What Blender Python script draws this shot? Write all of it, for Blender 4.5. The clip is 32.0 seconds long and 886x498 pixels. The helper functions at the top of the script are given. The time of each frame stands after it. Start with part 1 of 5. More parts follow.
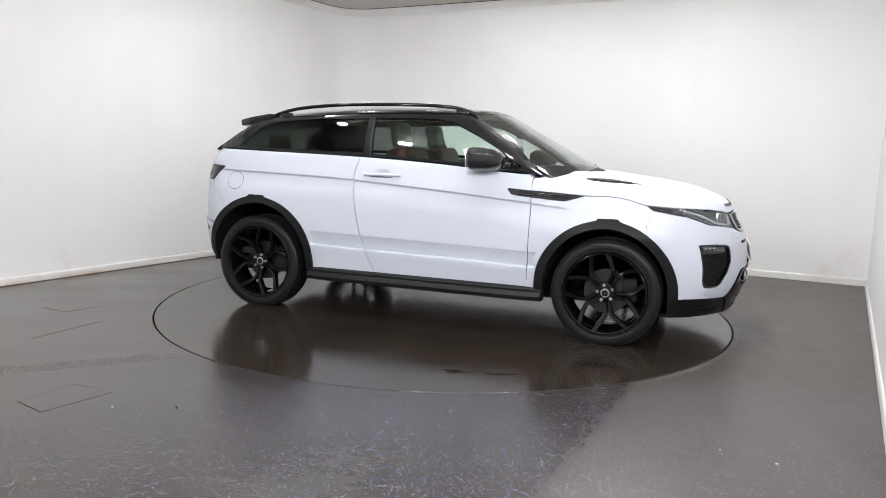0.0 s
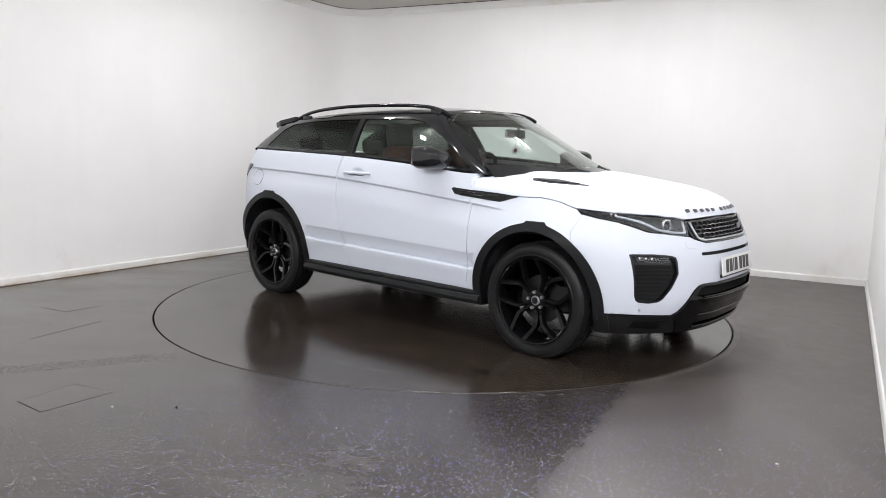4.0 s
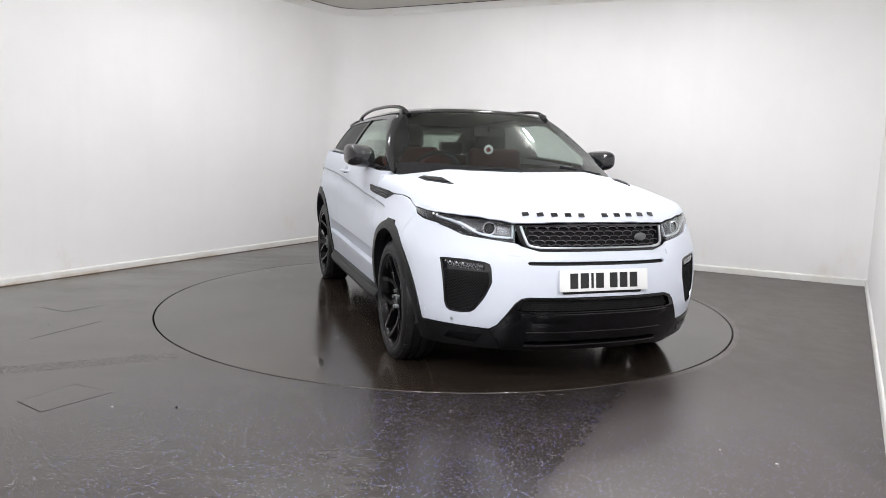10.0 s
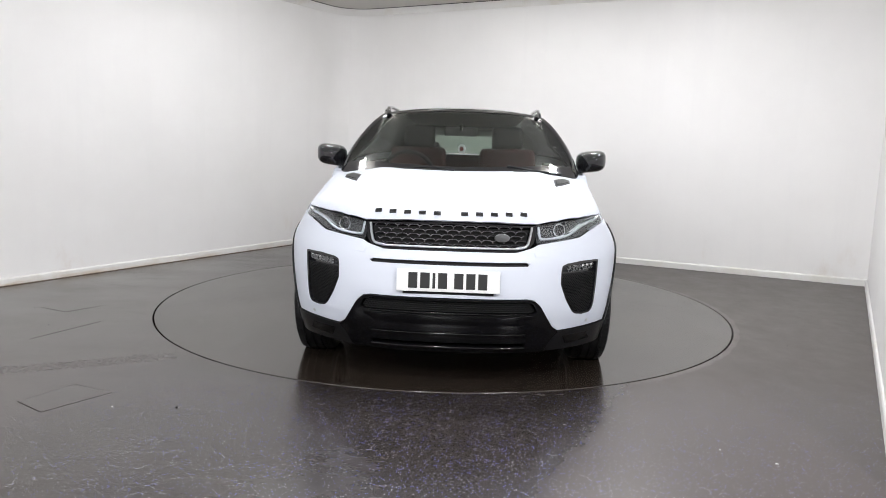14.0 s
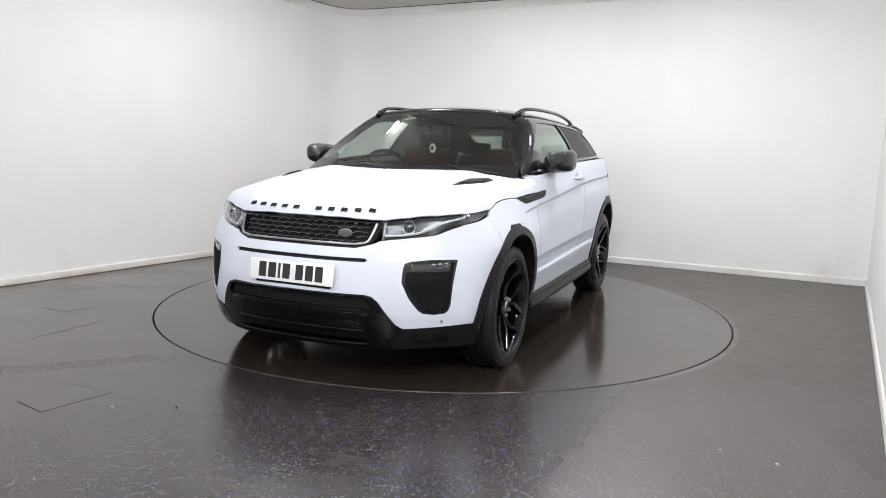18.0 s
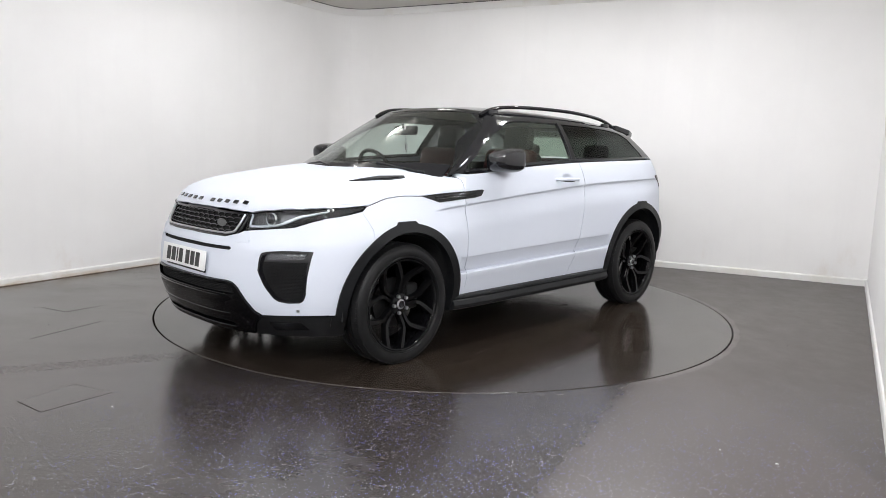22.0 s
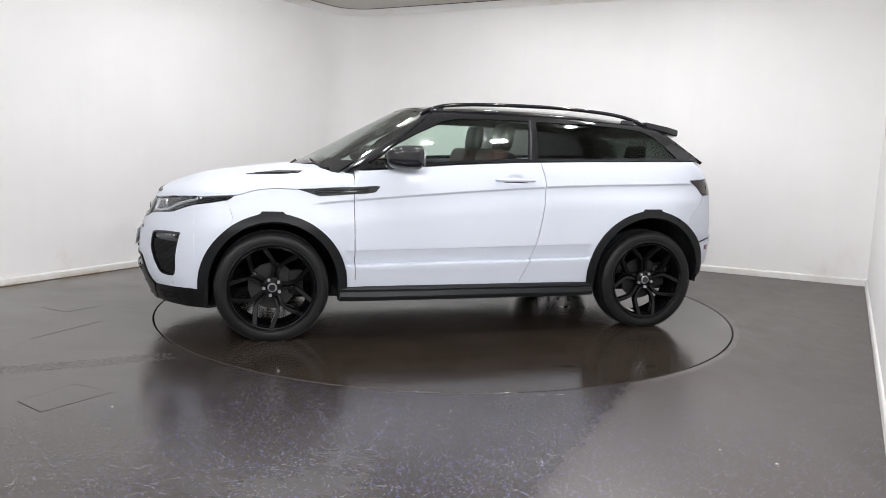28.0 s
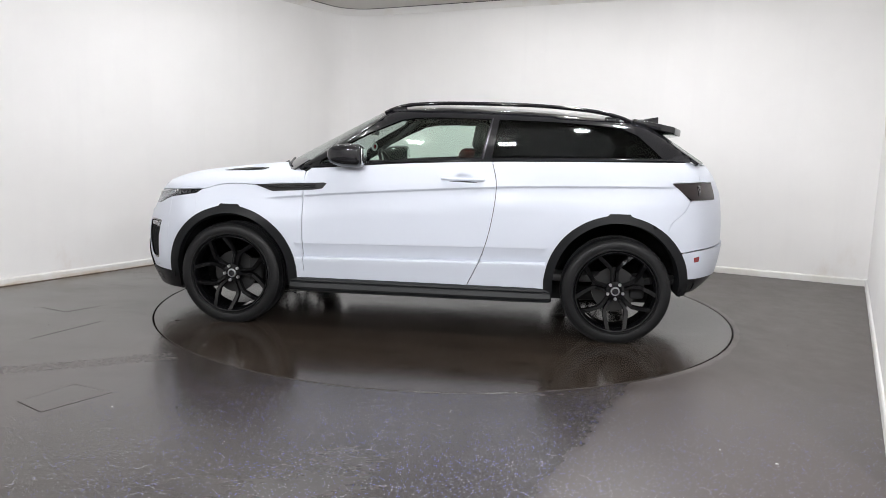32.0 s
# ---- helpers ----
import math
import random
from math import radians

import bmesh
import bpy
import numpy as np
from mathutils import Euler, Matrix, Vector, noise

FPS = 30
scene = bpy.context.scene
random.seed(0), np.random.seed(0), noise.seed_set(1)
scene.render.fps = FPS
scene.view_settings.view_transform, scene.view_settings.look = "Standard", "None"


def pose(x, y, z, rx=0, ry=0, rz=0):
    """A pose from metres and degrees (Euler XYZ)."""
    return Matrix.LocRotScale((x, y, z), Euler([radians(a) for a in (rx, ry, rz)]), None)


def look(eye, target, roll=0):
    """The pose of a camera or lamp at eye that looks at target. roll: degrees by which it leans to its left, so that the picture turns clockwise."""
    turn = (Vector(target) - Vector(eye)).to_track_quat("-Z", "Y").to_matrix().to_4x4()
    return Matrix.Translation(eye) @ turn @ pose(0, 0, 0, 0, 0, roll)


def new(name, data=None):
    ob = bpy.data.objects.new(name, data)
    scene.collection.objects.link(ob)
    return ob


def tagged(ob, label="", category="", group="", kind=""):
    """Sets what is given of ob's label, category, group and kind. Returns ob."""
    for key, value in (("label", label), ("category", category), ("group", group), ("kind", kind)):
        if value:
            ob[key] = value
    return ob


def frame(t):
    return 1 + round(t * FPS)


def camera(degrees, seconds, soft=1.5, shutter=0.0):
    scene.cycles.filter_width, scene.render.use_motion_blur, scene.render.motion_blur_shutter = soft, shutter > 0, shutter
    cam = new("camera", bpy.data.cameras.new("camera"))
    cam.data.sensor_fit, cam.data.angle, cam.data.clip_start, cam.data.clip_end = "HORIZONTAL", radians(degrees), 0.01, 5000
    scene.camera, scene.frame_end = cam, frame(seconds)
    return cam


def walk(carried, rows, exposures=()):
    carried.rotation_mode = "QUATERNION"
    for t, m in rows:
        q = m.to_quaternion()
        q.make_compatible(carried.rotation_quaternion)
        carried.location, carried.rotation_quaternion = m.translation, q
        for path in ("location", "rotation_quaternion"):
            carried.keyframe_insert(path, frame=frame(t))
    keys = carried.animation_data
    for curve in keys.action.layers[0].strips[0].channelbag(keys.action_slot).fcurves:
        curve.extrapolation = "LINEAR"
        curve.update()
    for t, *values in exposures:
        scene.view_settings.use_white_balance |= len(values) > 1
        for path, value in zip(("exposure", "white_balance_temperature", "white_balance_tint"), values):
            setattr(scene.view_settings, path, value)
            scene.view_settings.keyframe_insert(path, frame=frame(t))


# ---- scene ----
from mathutils import geometry

cam = camera(63.40, 32.0, 0.75)
EYE = Vector((0.0, -5.8424, 1.2702))
PAN, TILT, ROLL = radians(-0.151), radians(-8.079), 1.617
AHEAD = Vector((math.sin(PAN) * math.cos(TILT), math.cos(PAN) * math.cos(TILT), math.sin(TILT)))
STAND = look(EYE, EYE + AHEAD, ROLL)
walk(cam, [(0.0, STAND), (32.0, STAND)], exposures=[(0.0, 0.0), (32.0, 0.0)])

# ---- light: the hall's own ceiling panels, and a faint grey surround outside ----
world = bpy.data.worlds.new("surround")
scene.world = world
world.use_nodes = True
world.node_tree.nodes["Background"].inputs[0].default_value = (0.8, 0.82, 0.85, 1)
world.node_tree.nodes["Background"].inputs[1].default_value = 0.05

CEIL = 3.022
RING = [10, 130, 160, 190, 220, 250, 280, 310, 340, 40, 70, 100]
PANELS = [(1.65 * math.cos(radians(a)), 1.65 * math.sin(radians(a))) for a in RING]
RING_SHARE = [2.0, 0.70, 0.85, 0.90, 0.85, 0.95, 0.95, 1.1, 2.0, 0.42, 0.38, 0.42]
REAR_PANELS = [(x, y) for y in (-4.9, -6.4, -7.9) for x in (-4.8, -2.6, -0.4, 1.8)]
PANEL_W, PANEL_WATTS, PANEL_TILT = 0.16, 11.7, 22.0
REAR_W, REAR_WATTS, REAR_TILT = 0.17, 32.5, -30.0
REAR_SHARE = {-4.8: 0.85, -2.6: 0.88, -0.4: 1.1, 1.8: 1.25}


def rear_tilt(q):
    """The row of lamps by the wall behind washes that wall; the others lean towards the turntable."""
    return REAR_TILT if q[1] > -7 else 25.0


def hung(x, y, tilt):
    """The pose of a ceiling lamp that leans away from the turntable, or towards it."""
    return pose(x, y, CEIL - (0.10 if tilt > 0 else 0.22), 0, 0, math.degrees(math.atan2(y, x))) @ pose(0, 0, 0, 0, -tilt, 0)


for lx, ly, wide, watts, tilt in [(*q, PANEL_W, PANEL_WATTS * RING_SHARE[k], PANEL_TILT) for k, q in enumerate(PANELS)] + [(*q, REAR_W, REAR_WATTS * (REAR_SHARE[q[0]] if q[1] > -7 else 1.0), rear_tilt(q)) for q in REAR_PANELS]:
    lamp = bpy.data.lights.new("panel_light", "AREA")
    lamp.shape, lamp.size, lamp.size_y, lamp.energy = "RECTANGLE", wide, wide, watts
    lamp.color = (0.962, 0.972, 1.0)
    new("panel_light", lamp).matrix_world = hung(lx, ly, tilt) @ pose(0, 0, -0.035)

# ---- materials ----
def material(name, colour, rough=0.5, metal=0.0, coat=0.0, **more):
    m = bpy.data.materials.new(name)
    m.use_nodes = True
    b = m.node_tree.nodes["Principled BSDF"]
    b.inputs["Base Color"].default_value = (*colour, 1)
    b.inputs["Roughness"].default_value = rough
    b.inputs["Metallic"].default_value = metal
    b.inputs["Coat Weight"].default_value = coat
    b.inputs["Coat Roughness"].default_value = 0.04
    for key, value in more.items():
        b.inputs[key.replace("_", " ")].default_value = value
    return m


def nodes_of(m):
    t = m.node_tree
    return t, t.nodes, t.links, t.nodes["Principled BSDF"]


def coords(m, scale=(1, 1, 1), kind="Object"):
    t, n, l, b = nodes_of(m)
    c, mp = n.new("ShaderNodeTexCoord"), n.new("ShaderNodeMapping")
    mp.inputs["Scale"].default_value = scale
    l.new(c.outputs[kind], mp.inputs["Vector"])
    return mp.outputs["Vector"]


def noise_tex(m, where, scale, detail=4.0, rough=0.6):
    t, n, l, b = nodes_of(m)
    x = n.new("ShaderNodeTexNoise")
    x.inputs["Scale"].default_value, x.inputs["Detail"].default_value, x.inputs["Roughness"].default_value = scale, detail, rough
    l.new(where, x.inputs["Vector"])
    return x.outputs["Fac"]


def ramp(m, value, *stops):
    t, n, l, b = nodes_of(m)
    r = n.new("ShaderNodeValToRGB")
    e = r.color_ramp.elements
    while len(e) < len(stops):
        e.new(0.5)
    for k, (at, c) in zip(e, stops):
        k.position, k.color = at, (*c, 1) if isinstance(c, tuple) else (c, c, c, 1)
    l.new(value, r.inputs["Fac"])
    return r.outputs["Color"]


def mix(m, fac, a, b2, blend="MIX"):
    t, n, l, b = nodes_of(m)
    x = n.new("ShaderNodeMix")
    x.data_type, x.blend_type = "RGBA", blend
    for k, v in ((0, fac), (6, a), (7, b2)):
        if isinstance(v, (int, float)):
            x.inputs[k].default_value = v
        elif isinstance(v, tuple):
            x.inputs[k].default_value = (*v, 1)
        else:
            l.new(v, x.inputs[k])
    return x.outputs[2]


def set_in(m, key, value):
    t, n, l, b = nodes_of(m)
    l.new(value, b.inputs[key])


def bump(m, height, strength=0.2, distance=0.01):
    t, n, l, b = nodes_of(m)
    x = n.new("ShaderNodeBump")
    x.inputs["Strength"].default_value, x.inputs["Distance"].default_value = strength, distance
    l.new(height, x.inputs["Height"])
    l.new(x.outputs["Normal"], b.inputs["Normal"])


def calc(m, op, a, b2=None):
    """A maths node on sockets or numbers."""
    t, n, l, b = nodes_of(m)
    x = n.new("ShaderNodeMath")
    x.operation = op
    for k, v in ((0, a), (1, b2)):
        if isinstance(v, (int, float)):
            x.inputs[k].default_value = v
        elif v is not None:
            l.new(v, x.inputs[k])
    return x.outputs[0]


def soft(m, v, lo, hi):
    """0 below lo, 1 above hi, smooth between."""
    t, n, l, b = nodes_of(m)
    x = n.new("ShaderNodeMapRange")
    x.interpolation_type = "SMOOTHSTEP"
    x.inputs["From Min"].default_value, x.inputs["From Max"].default_value = lo, hi
    l.new(v, x.inputs["Value"])
    return x.outputs["Result"]


def wall_paint():
    m = material("white_wall_paint", (0.8, 0.79, 0.775), 0.55)
    w = coords(m)
    t, n, l, b = nodes_of(m)
    sep = n.new("ShaderNodeSeparateXYZ")
    l.new(w, sep.inputs[0])
    # splash stains low on the wall, and faint roller marks
    stain = calc(m, "MULTIPLY", soft(m, noise_tex(m, coords(m, (1, 1, 0.5)), 2.1, 6, 0.65), 0.54, 0.72), soft(m, sep.outputs[2], 0.55, 0.06))
    clean = mix(m, ramp(m, noise_tex(m, w, 1.1, 5), (0.35, 0.0), (0.75, 1.0)), (0.865, 0.853, 0.842), (0.825, 0.812, 0.80))
    clean = mix(m, calc(m, "MULTIPLY", soft(m, noise_tex(m, coords(m, (6, 6, 0.35)), 1.0, 3), 0.52, 0.66), 0.35), clean, (0.83, 0.818, 0.81))
    set_in(m, "Base Color", mix(m, calc(m, "MULTIPLY", stain, 0.38), clean, (0.66, 0.56, 0.46)))
    bump(m, noise_tex(m, w, 60, 3), 0.05, 0.004)
    return m


def floor_resin():
    """Dark polished resin with pale and blue flakes, dusty and dull on one side, with tyre prints and a worn ring."""
    m = material("dark_flaked_resin_floor", (0.05, 0.047, 0.045), 0.2, Specular_IOR_Level=0.70)
    t, n, l, b = nodes_of(m)
    w = coords(m)
    sep = n.new("ShaderNodeSeparateXYZ")
    l.new(w, sep.inputs[0])
    x, y = sep.outputs[0], sep.outputs[1]
    fine, broad = noise_tex(m, w, 9, 5), noise_tex(m, w, 1.3, 5)
    wob = calc(m, "MULTIPLY", calc(m, "SUBTRACT", fine, 0.5), 0.16)
    base = mix(m, ramp(m, broad, (0.3, 0.0), (0.7, 1.0)), (0.0195, 0.0155, 0.0132), (0.0290, 0.0232, 0.0202))
    # the dull, dusty side
    line = calc(m, "MINIMUM", calc(m, "ADD", calc(m, "MULTIPLY", calc(m, "ADD", y, 2.06), 0.524), 1.03), 1.4)
    dull = soft(m, calc(m, "ADD", calc(m, "SUBTRACT", x, line), wob), -0.05, 0.06)
    base = mix(m, calc(m, "MULTIPLY", dull, 0.55), base, (0.084, 0.0680, 0.0610))
    # pale worn ring beside the turntable
    r = calc(m, "SQRT", calc(m, "ADD", calc(m, "MULTIPLY", x, x), calc(m, "MULTIPLY", y, y)))
    worn = calc(m, "MULTIPLY", soft(m, calc(m, "ADD", r, calc(m, "MULTIPLY", wob, 0.35)), 2.289, 2.276), soft(m, calc(m, "ADD", x, wob), 1.0, 1.4))
    base = mix(m, calc(m, "MULTIPLY", worn, 0.55), base, (0.145, 0.130, 0.121))
    # tyre prints
    along = calc(m, "ADD", calc(m, "MULTIPLY", x, 0.913), calc(m, "MULTIPLY", y, 0.408))
    across = calc(m, "SUBTRACT", calc(m, "MULTIPLY", y, 0.913), calc(m, "MULTIPLY", x, 0.408))
    band = calc(m, "MULTIPLY", soft(m, calc(m, "ABSOLUTE", calc(m, "ADD", across, 0.93)), 0.10, 0.055), soft(m, along, -2.05, -2.35))
    print_mark = calc(m, "MULTIPLY", band, soft(m, noise_tex(m, w, 52, 3), 0.42, 0.60))
    base = mix(m, calc(m, "MULTIPLY", print_mark, 0.62), base, (0.017, 0.0125, 0.0095))
    # flakes faded out of the colour away from the camera, and leftwards
    near_mask = calc(m, "MULTIPLY", soft(m, calc(m, "ADD", y, calc(m, "MULTIPLY", wob, 4.0)), -1.7, -2.6), calc(m, "SUBTRACT", 0.9, calc(m, "MULTIPLY", dull, 0.15)))
    near_mask = calc(m, "MULTIPLY", near_mask, soft(m, calc(m, "ADD", x, calc(m, "MULTIPLY", wob, 4.0)), -2.3, -0.8))
    streak = noise_tex(m, coords(m, (1.5, 1.2, 1.0)), 3.2, 9, 0.72)
    base = mix(m, calc(m, "MULTIPLY", ramp(m, streak, (0.35, 0.0), (0.75, 1.0)), 0.32), base, (0.080, 0.066, 0.060))
    # dust towards the left wall, its colour also lifted for weak wall reflection
    dust_lift = calc(m, "MULTIPLY", soft(m, calc(m, "ADD", x, calc(m, "MULTIPLY", wob, 5.0)), -1.3, -2.5), 0.42)
    base = mix(m, dust_lift, base, (0.090, 0.077, 0.070))
    smear = calc(m, "MULTIPLY", soft(m, noise_tex(m, coords(m, (0.9, 2.6, 1.0)), 1.9, 7, 0.62), 0.57, 0.68), soft(m, x, -2.0, -2.7))
    base = mix(m, calc(m, "MULTIPLY", smear, 0.5), base, (0.022, 0.018, 0.016))
    col = base
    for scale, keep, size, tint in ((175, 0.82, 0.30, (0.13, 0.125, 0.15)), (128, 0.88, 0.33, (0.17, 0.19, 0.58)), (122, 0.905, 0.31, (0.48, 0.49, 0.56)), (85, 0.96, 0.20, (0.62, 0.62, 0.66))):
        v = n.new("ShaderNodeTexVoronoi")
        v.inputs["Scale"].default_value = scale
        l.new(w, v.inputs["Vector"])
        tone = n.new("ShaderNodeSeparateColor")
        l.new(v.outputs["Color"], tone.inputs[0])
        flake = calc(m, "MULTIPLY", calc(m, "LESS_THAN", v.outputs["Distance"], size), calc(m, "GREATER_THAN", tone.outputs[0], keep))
        col = mix(m, calc(m, "MULTIPLY", flake, near_mask), col, tint)
    set_in(m, "Base Color", col)
    rough = ramp(m, noise_tex(m, coords(m, (0.7, 1.6, 1.0)), 1.1, 7, 0.66), (0.3, 0.12), (0.7, 0.27))
    rough = mix(m, calc(m, "MULTIPLY", dull, 0.85), rough, ramp(m, streak, (0.3, 0.40), (0.7, 0.52)))
    rough = mix(m, calc(m, "MULTIPLY", print_mark, 0.6), rough, (0.6, 0.6, 0.6))
    rough = mix(m, calc(m, "MULTIPLY", near_mask, 0.7), rough, (0.30, 0.30, 0.30))
    set_in(m, "Roughness", rough)
    bump(m, noise_tex(m, w, 240, 2), 0.08, 0.002)
    return m


def table_resin():
    m = material("dark_turntable_resin", (0.05, 0.046, 0.043), 0.16, Specular_IOR_Level=0.82)
    w = coords(m)
    rough = ramp(m, noise_tex(m, w, 1.2, 7), (0.35, 0.12), (0.62, 0.20))
    # wet patches left by the tyres and by drips, smoother and darker than the dry deck
    wet = calc(m, "MULTIPLY", soft(m, noise_tex(m, coords(m, (1.0, 2.2, 1.0)), 2.3, 4, 0.55), 0.625, 0.65), soft(m, noise_tex(m, w, 0.7, 2), 0.44, 0.52))
    set_in(m, "Base Color", mix(m, calc(m, "MULTIPLY", wet, 0.55), mix(m, ramp(m, noise_tex(m, w, 1.6, 6), (0.3, 0.0), (0.7, 1.0)), (0.0225, 0.0168, 0.0130), (0.0330, 0.0247, 0.0190)), (0.010, 0.008, 0.007)))
    set_in(m, "Roughness", mix(m, wet, rough, (0.03, 0.03, 0.03)))
    bump(m, noise_tex(m, w, 160, 2), 0.03, 0.002)
    return m


def paint():
    m = material("white_car_paint", (0.80, 0.82, 0.86), 0.42, 0.0, 0.12, Specular_IOR_Level=0.3, Coat_Roughness=0.12)
    w = coords(m)
    set_in(m, "Base Color", mix(m, noise_tex(m, w, 900, 1), (0.588, 0.622, 0.700), (0.630, 0.656, 0.724)))
    return m


def plastic(name, colour, rough, gloss=0.5):
    m = material(name, colour, rough, Specular_IOR_Level=gloss)
    bump(m, noise_tex(m, coords(m), 420, 2), 0.25, 0.001)
    return m


def glass(name, tint, rough=0.0):
    """Clear glass; the tint is what one face lets through."""
    m = bpy.data.materials.new(name)
    m.use_nodes = True
    n, l = m.node_tree.nodes, m.node_tree.links
    n.remove(n["Principled BSDF"])
    g = n.new("ShaderNodeBsdfGlass")
    g.inputs["Color"].default_value = (*tint, 1)
    g.inputs["Roughness"].default_value = rough
    g.inputs["IOR"].default_value = 1.45
    l.new(g.outputs[0], n["Material Output"].inputs[0])
    return m


def glow(name, colour, strength):
    m = bpy.data.materials.new(name)
    m.use_nodes = True
    b = m.node_tree.nodes["Principled BSDF"]
    b.inputs["Base Color"].default_value = (0.8, 0.8, 0.8, 1)
    b.inputs["Emission Color"].default_value = (*colour, 1)
    b.inputs["Emission Strength"].default_value = strength
    return m


WALL = wall_paint()
CEILING = material("grey_white_ceiling", (0.62, 0.60, 0.56), 0.7)
bump(CEILING, noise_tex(CEILING, coords(CEILING), 35, 3), 0.1, 0.004)
SKIRT = material("white_skirting_paint", (0.79, 0.78, 0.75), 0.4)
skirt_at = coords(SKIRT)
skirt_sep = SKIRT.node_tree.nodes.new("ShaderNodeSeparateXYZ")
SKIRT.node_tree.links.new(skirt_at, skirt_sep.inputs[0])
skirt_dirt = calc(SKIRT, "MULTIPLY", soft(SKIRT, skirt_sep.outputs[2], 0.052, 0.006), soft(SKIRT, noise_tex(SKIRT, coords(SKIRT, (1, 1, 6)), 2.2, 6, 0.65), 0.36, 0.62))
skirt_dirt = calc(SKIRT, "MULTIPLY", skirt_dirt, soft(SKIRT, skirt_sep.outputs[0], -1.2, -3.2))
skirt_clean = mix(SKIRT, ramp(SKIRT, noise_tex(SKIRT, skirt_at, 3, 5), (0.5, 0.0), (0.8, 1.0)), (0.80, 0.79, 0.77), (0.70, 0.66, 0.59))
set_in(SKIRT, "Base Color", mix(SKIRT, calc(SKIRT, "MULTIPLY", skirt_dirt, 0.75), skirt_clean, (0.46, 0.34, 0.22)))
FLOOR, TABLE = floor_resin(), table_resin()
DIRT_LINE = material("brown_dirt", (0.10, 0.07, 0.045), 0.7)
JOINT = material("dusty_joint", (0.032, 0.025, 0.020), 0.75)
LID = material("dusty_resin_lid", (0.05, 0.044, 0.040), 0.20, Specular_IOR_Level=0.70)
set_in(LID, "Base Color", mix(LID, ramp(LID, noise_tex(LID, coords(LID), 14, 5), (0.3, 0.0), (0.7, 1.0)), (0.042, 0.036, 0.033), (0.062, 0.054, 0.050)))
DARK = material("dark_gap_and_shade", (0.012, 0.012, 0.012), 0.7)
PAINT = paint()
BLACK = material("gloss_black_paint", (0.010, 0.010, 0.012), 0.07, 0.0, 0.08, Specular_IOR_Level=0.55)
SKIRT_BLACK = plastic("satin_black_plastic", (0.006, 0.006, 0.0065), 0.28, 0.3)
LOW_BLACK = material("deep_gloss_black", (0.0025, 0.0025, 0.003), 0.07, Specular_IOR_Level=0.33)
TRIM = plastic("grey_black_plastic", (0.0085, 0.009, 0.010), 0.40, 0.25)
FELT = plastic("black_arch_felt", (0.028, 0.028, 0.029), 0.9, 0.1)
LINER = plastic("black_liner_felt", (0.018, 0.018, 0.0185), 0.85, 0.2)
RUBBER = plastic("tyre_rubber", (0.008, 0.008, 0.0085), 0.42, 0.28)
ALLOY = material("gloss_black_alloy", (0.0035, 0.0035, 0.004), 0.05, 0.0, 0.0, Specular_IOR_Level=0.28)
STEEL = material("brake_steel", (0.05, 0.05, 0.05), 0.5, 1.0)
CHROME = material("chrome", (0.75, 0.76, 0.78), 0.25, 1.0)
GUIDE = material("frosted_light_guide", (0.33, 0.345, 0.37), 0.3)
LAMP_GREY = material("grey_lamp_housing", (0.095, 0.097, 0.102), 0.26, 0.8)
SATIN = material("satin_silver", (0.58, 0.59, 0.61), 0.28, 1.0)
BADGE = material("dull_silver_badge", (0.20, 0.205, 0.21), 0.35, 1.0)
GUN = material("dark_chrome", (0.12, 0.12, 0.13), 0.2, 1.0)
CLEAR = glass("clear_lamp_lens", (0.93, 0.94, 0.95))
SCREEN = glass("windscreen_glass", (0.89, 0.915, 0.905))
SIDE_GLASS = glass("green_tinted_glass", (0.905, 0.965, 0.932))
PRIVACY = glass("dark_privacy_glass", (0.38, 0.39, 0.39))
REAR_TINT = glass("rear_tinted_glass", (0.60, 0.66, 0.61))
RED_LEATHER = material("red_leather", (0.075, 0.006, 0.0055), 0.5)
BLACK_LEATHER = plastic("black_leather", (0.013, 0.013, 0.014), 0.45)
CABIN = plastic("dark_cabin_trim", (0.035, 0.035, 0.036), 0.6)
LINING = material("pale_headlining", (0.35, 0.33, 0.30), 0.9)
SMOKED = material("smoked_red_lamp", (0.010, 0.003, 0.003), 0.06, 0.0, 0.2, Specular_IOR_Level=0.35)
RED_LENS = material("red_reflector", (0.22, 0.008, 0.009), 0.12, 0.0, 0.3)
PLATE_WHITE = material("white_plate", (0.78, 0.78, 0.77), 0.35)
INK = material("black_ink", (0.01, 0.01, 0.01), 0.4)
PANEL_GLOW = glow("ceiling_panel_diffuser", (0.985, 0.99, 1.0), 30.0)
REAR_GLOW = glow("wide_panel_diffuser", (0.985, 0.99, 1.0), 16.0)


# ---- building helpers ----
def mesh_of(name, verts, faces, mat, smooth=False, normals=None):
    me = bpy.data.meshes.new(name)
    me.from_pydata([tuple(v) for v in verts], [], faces)
    me.materials.append(mat)
    if smooth:
        me.polygons.foreach_set("use_smooth", [True] * len(me.polygons))
    if normals is not None:
        me.normals_split_custom_set_from_vertices([tuple(v) for v in normals])
    me.update()
    return me


def part(name, bm, mat, parent=None, label="", smooth=True, sharp=40):
    """One mesh object from a bmesh, under a thing or a part."""
    me = bpy.data.meshes.new(name)
    if smooth:
        for f in bm.faces:
            f.smooth = True
        for e in bm.edges:
            if len(e.link_faces) == 2 and e.calc_face_angle(0) > radians(sharp):
                e.smooth = False
    bm.to_mesh(me)
    bm.free()
    me.materials.append(mat)
    ob = new(name, me)
    ob.parent = parent
    return tagged(ob, label)


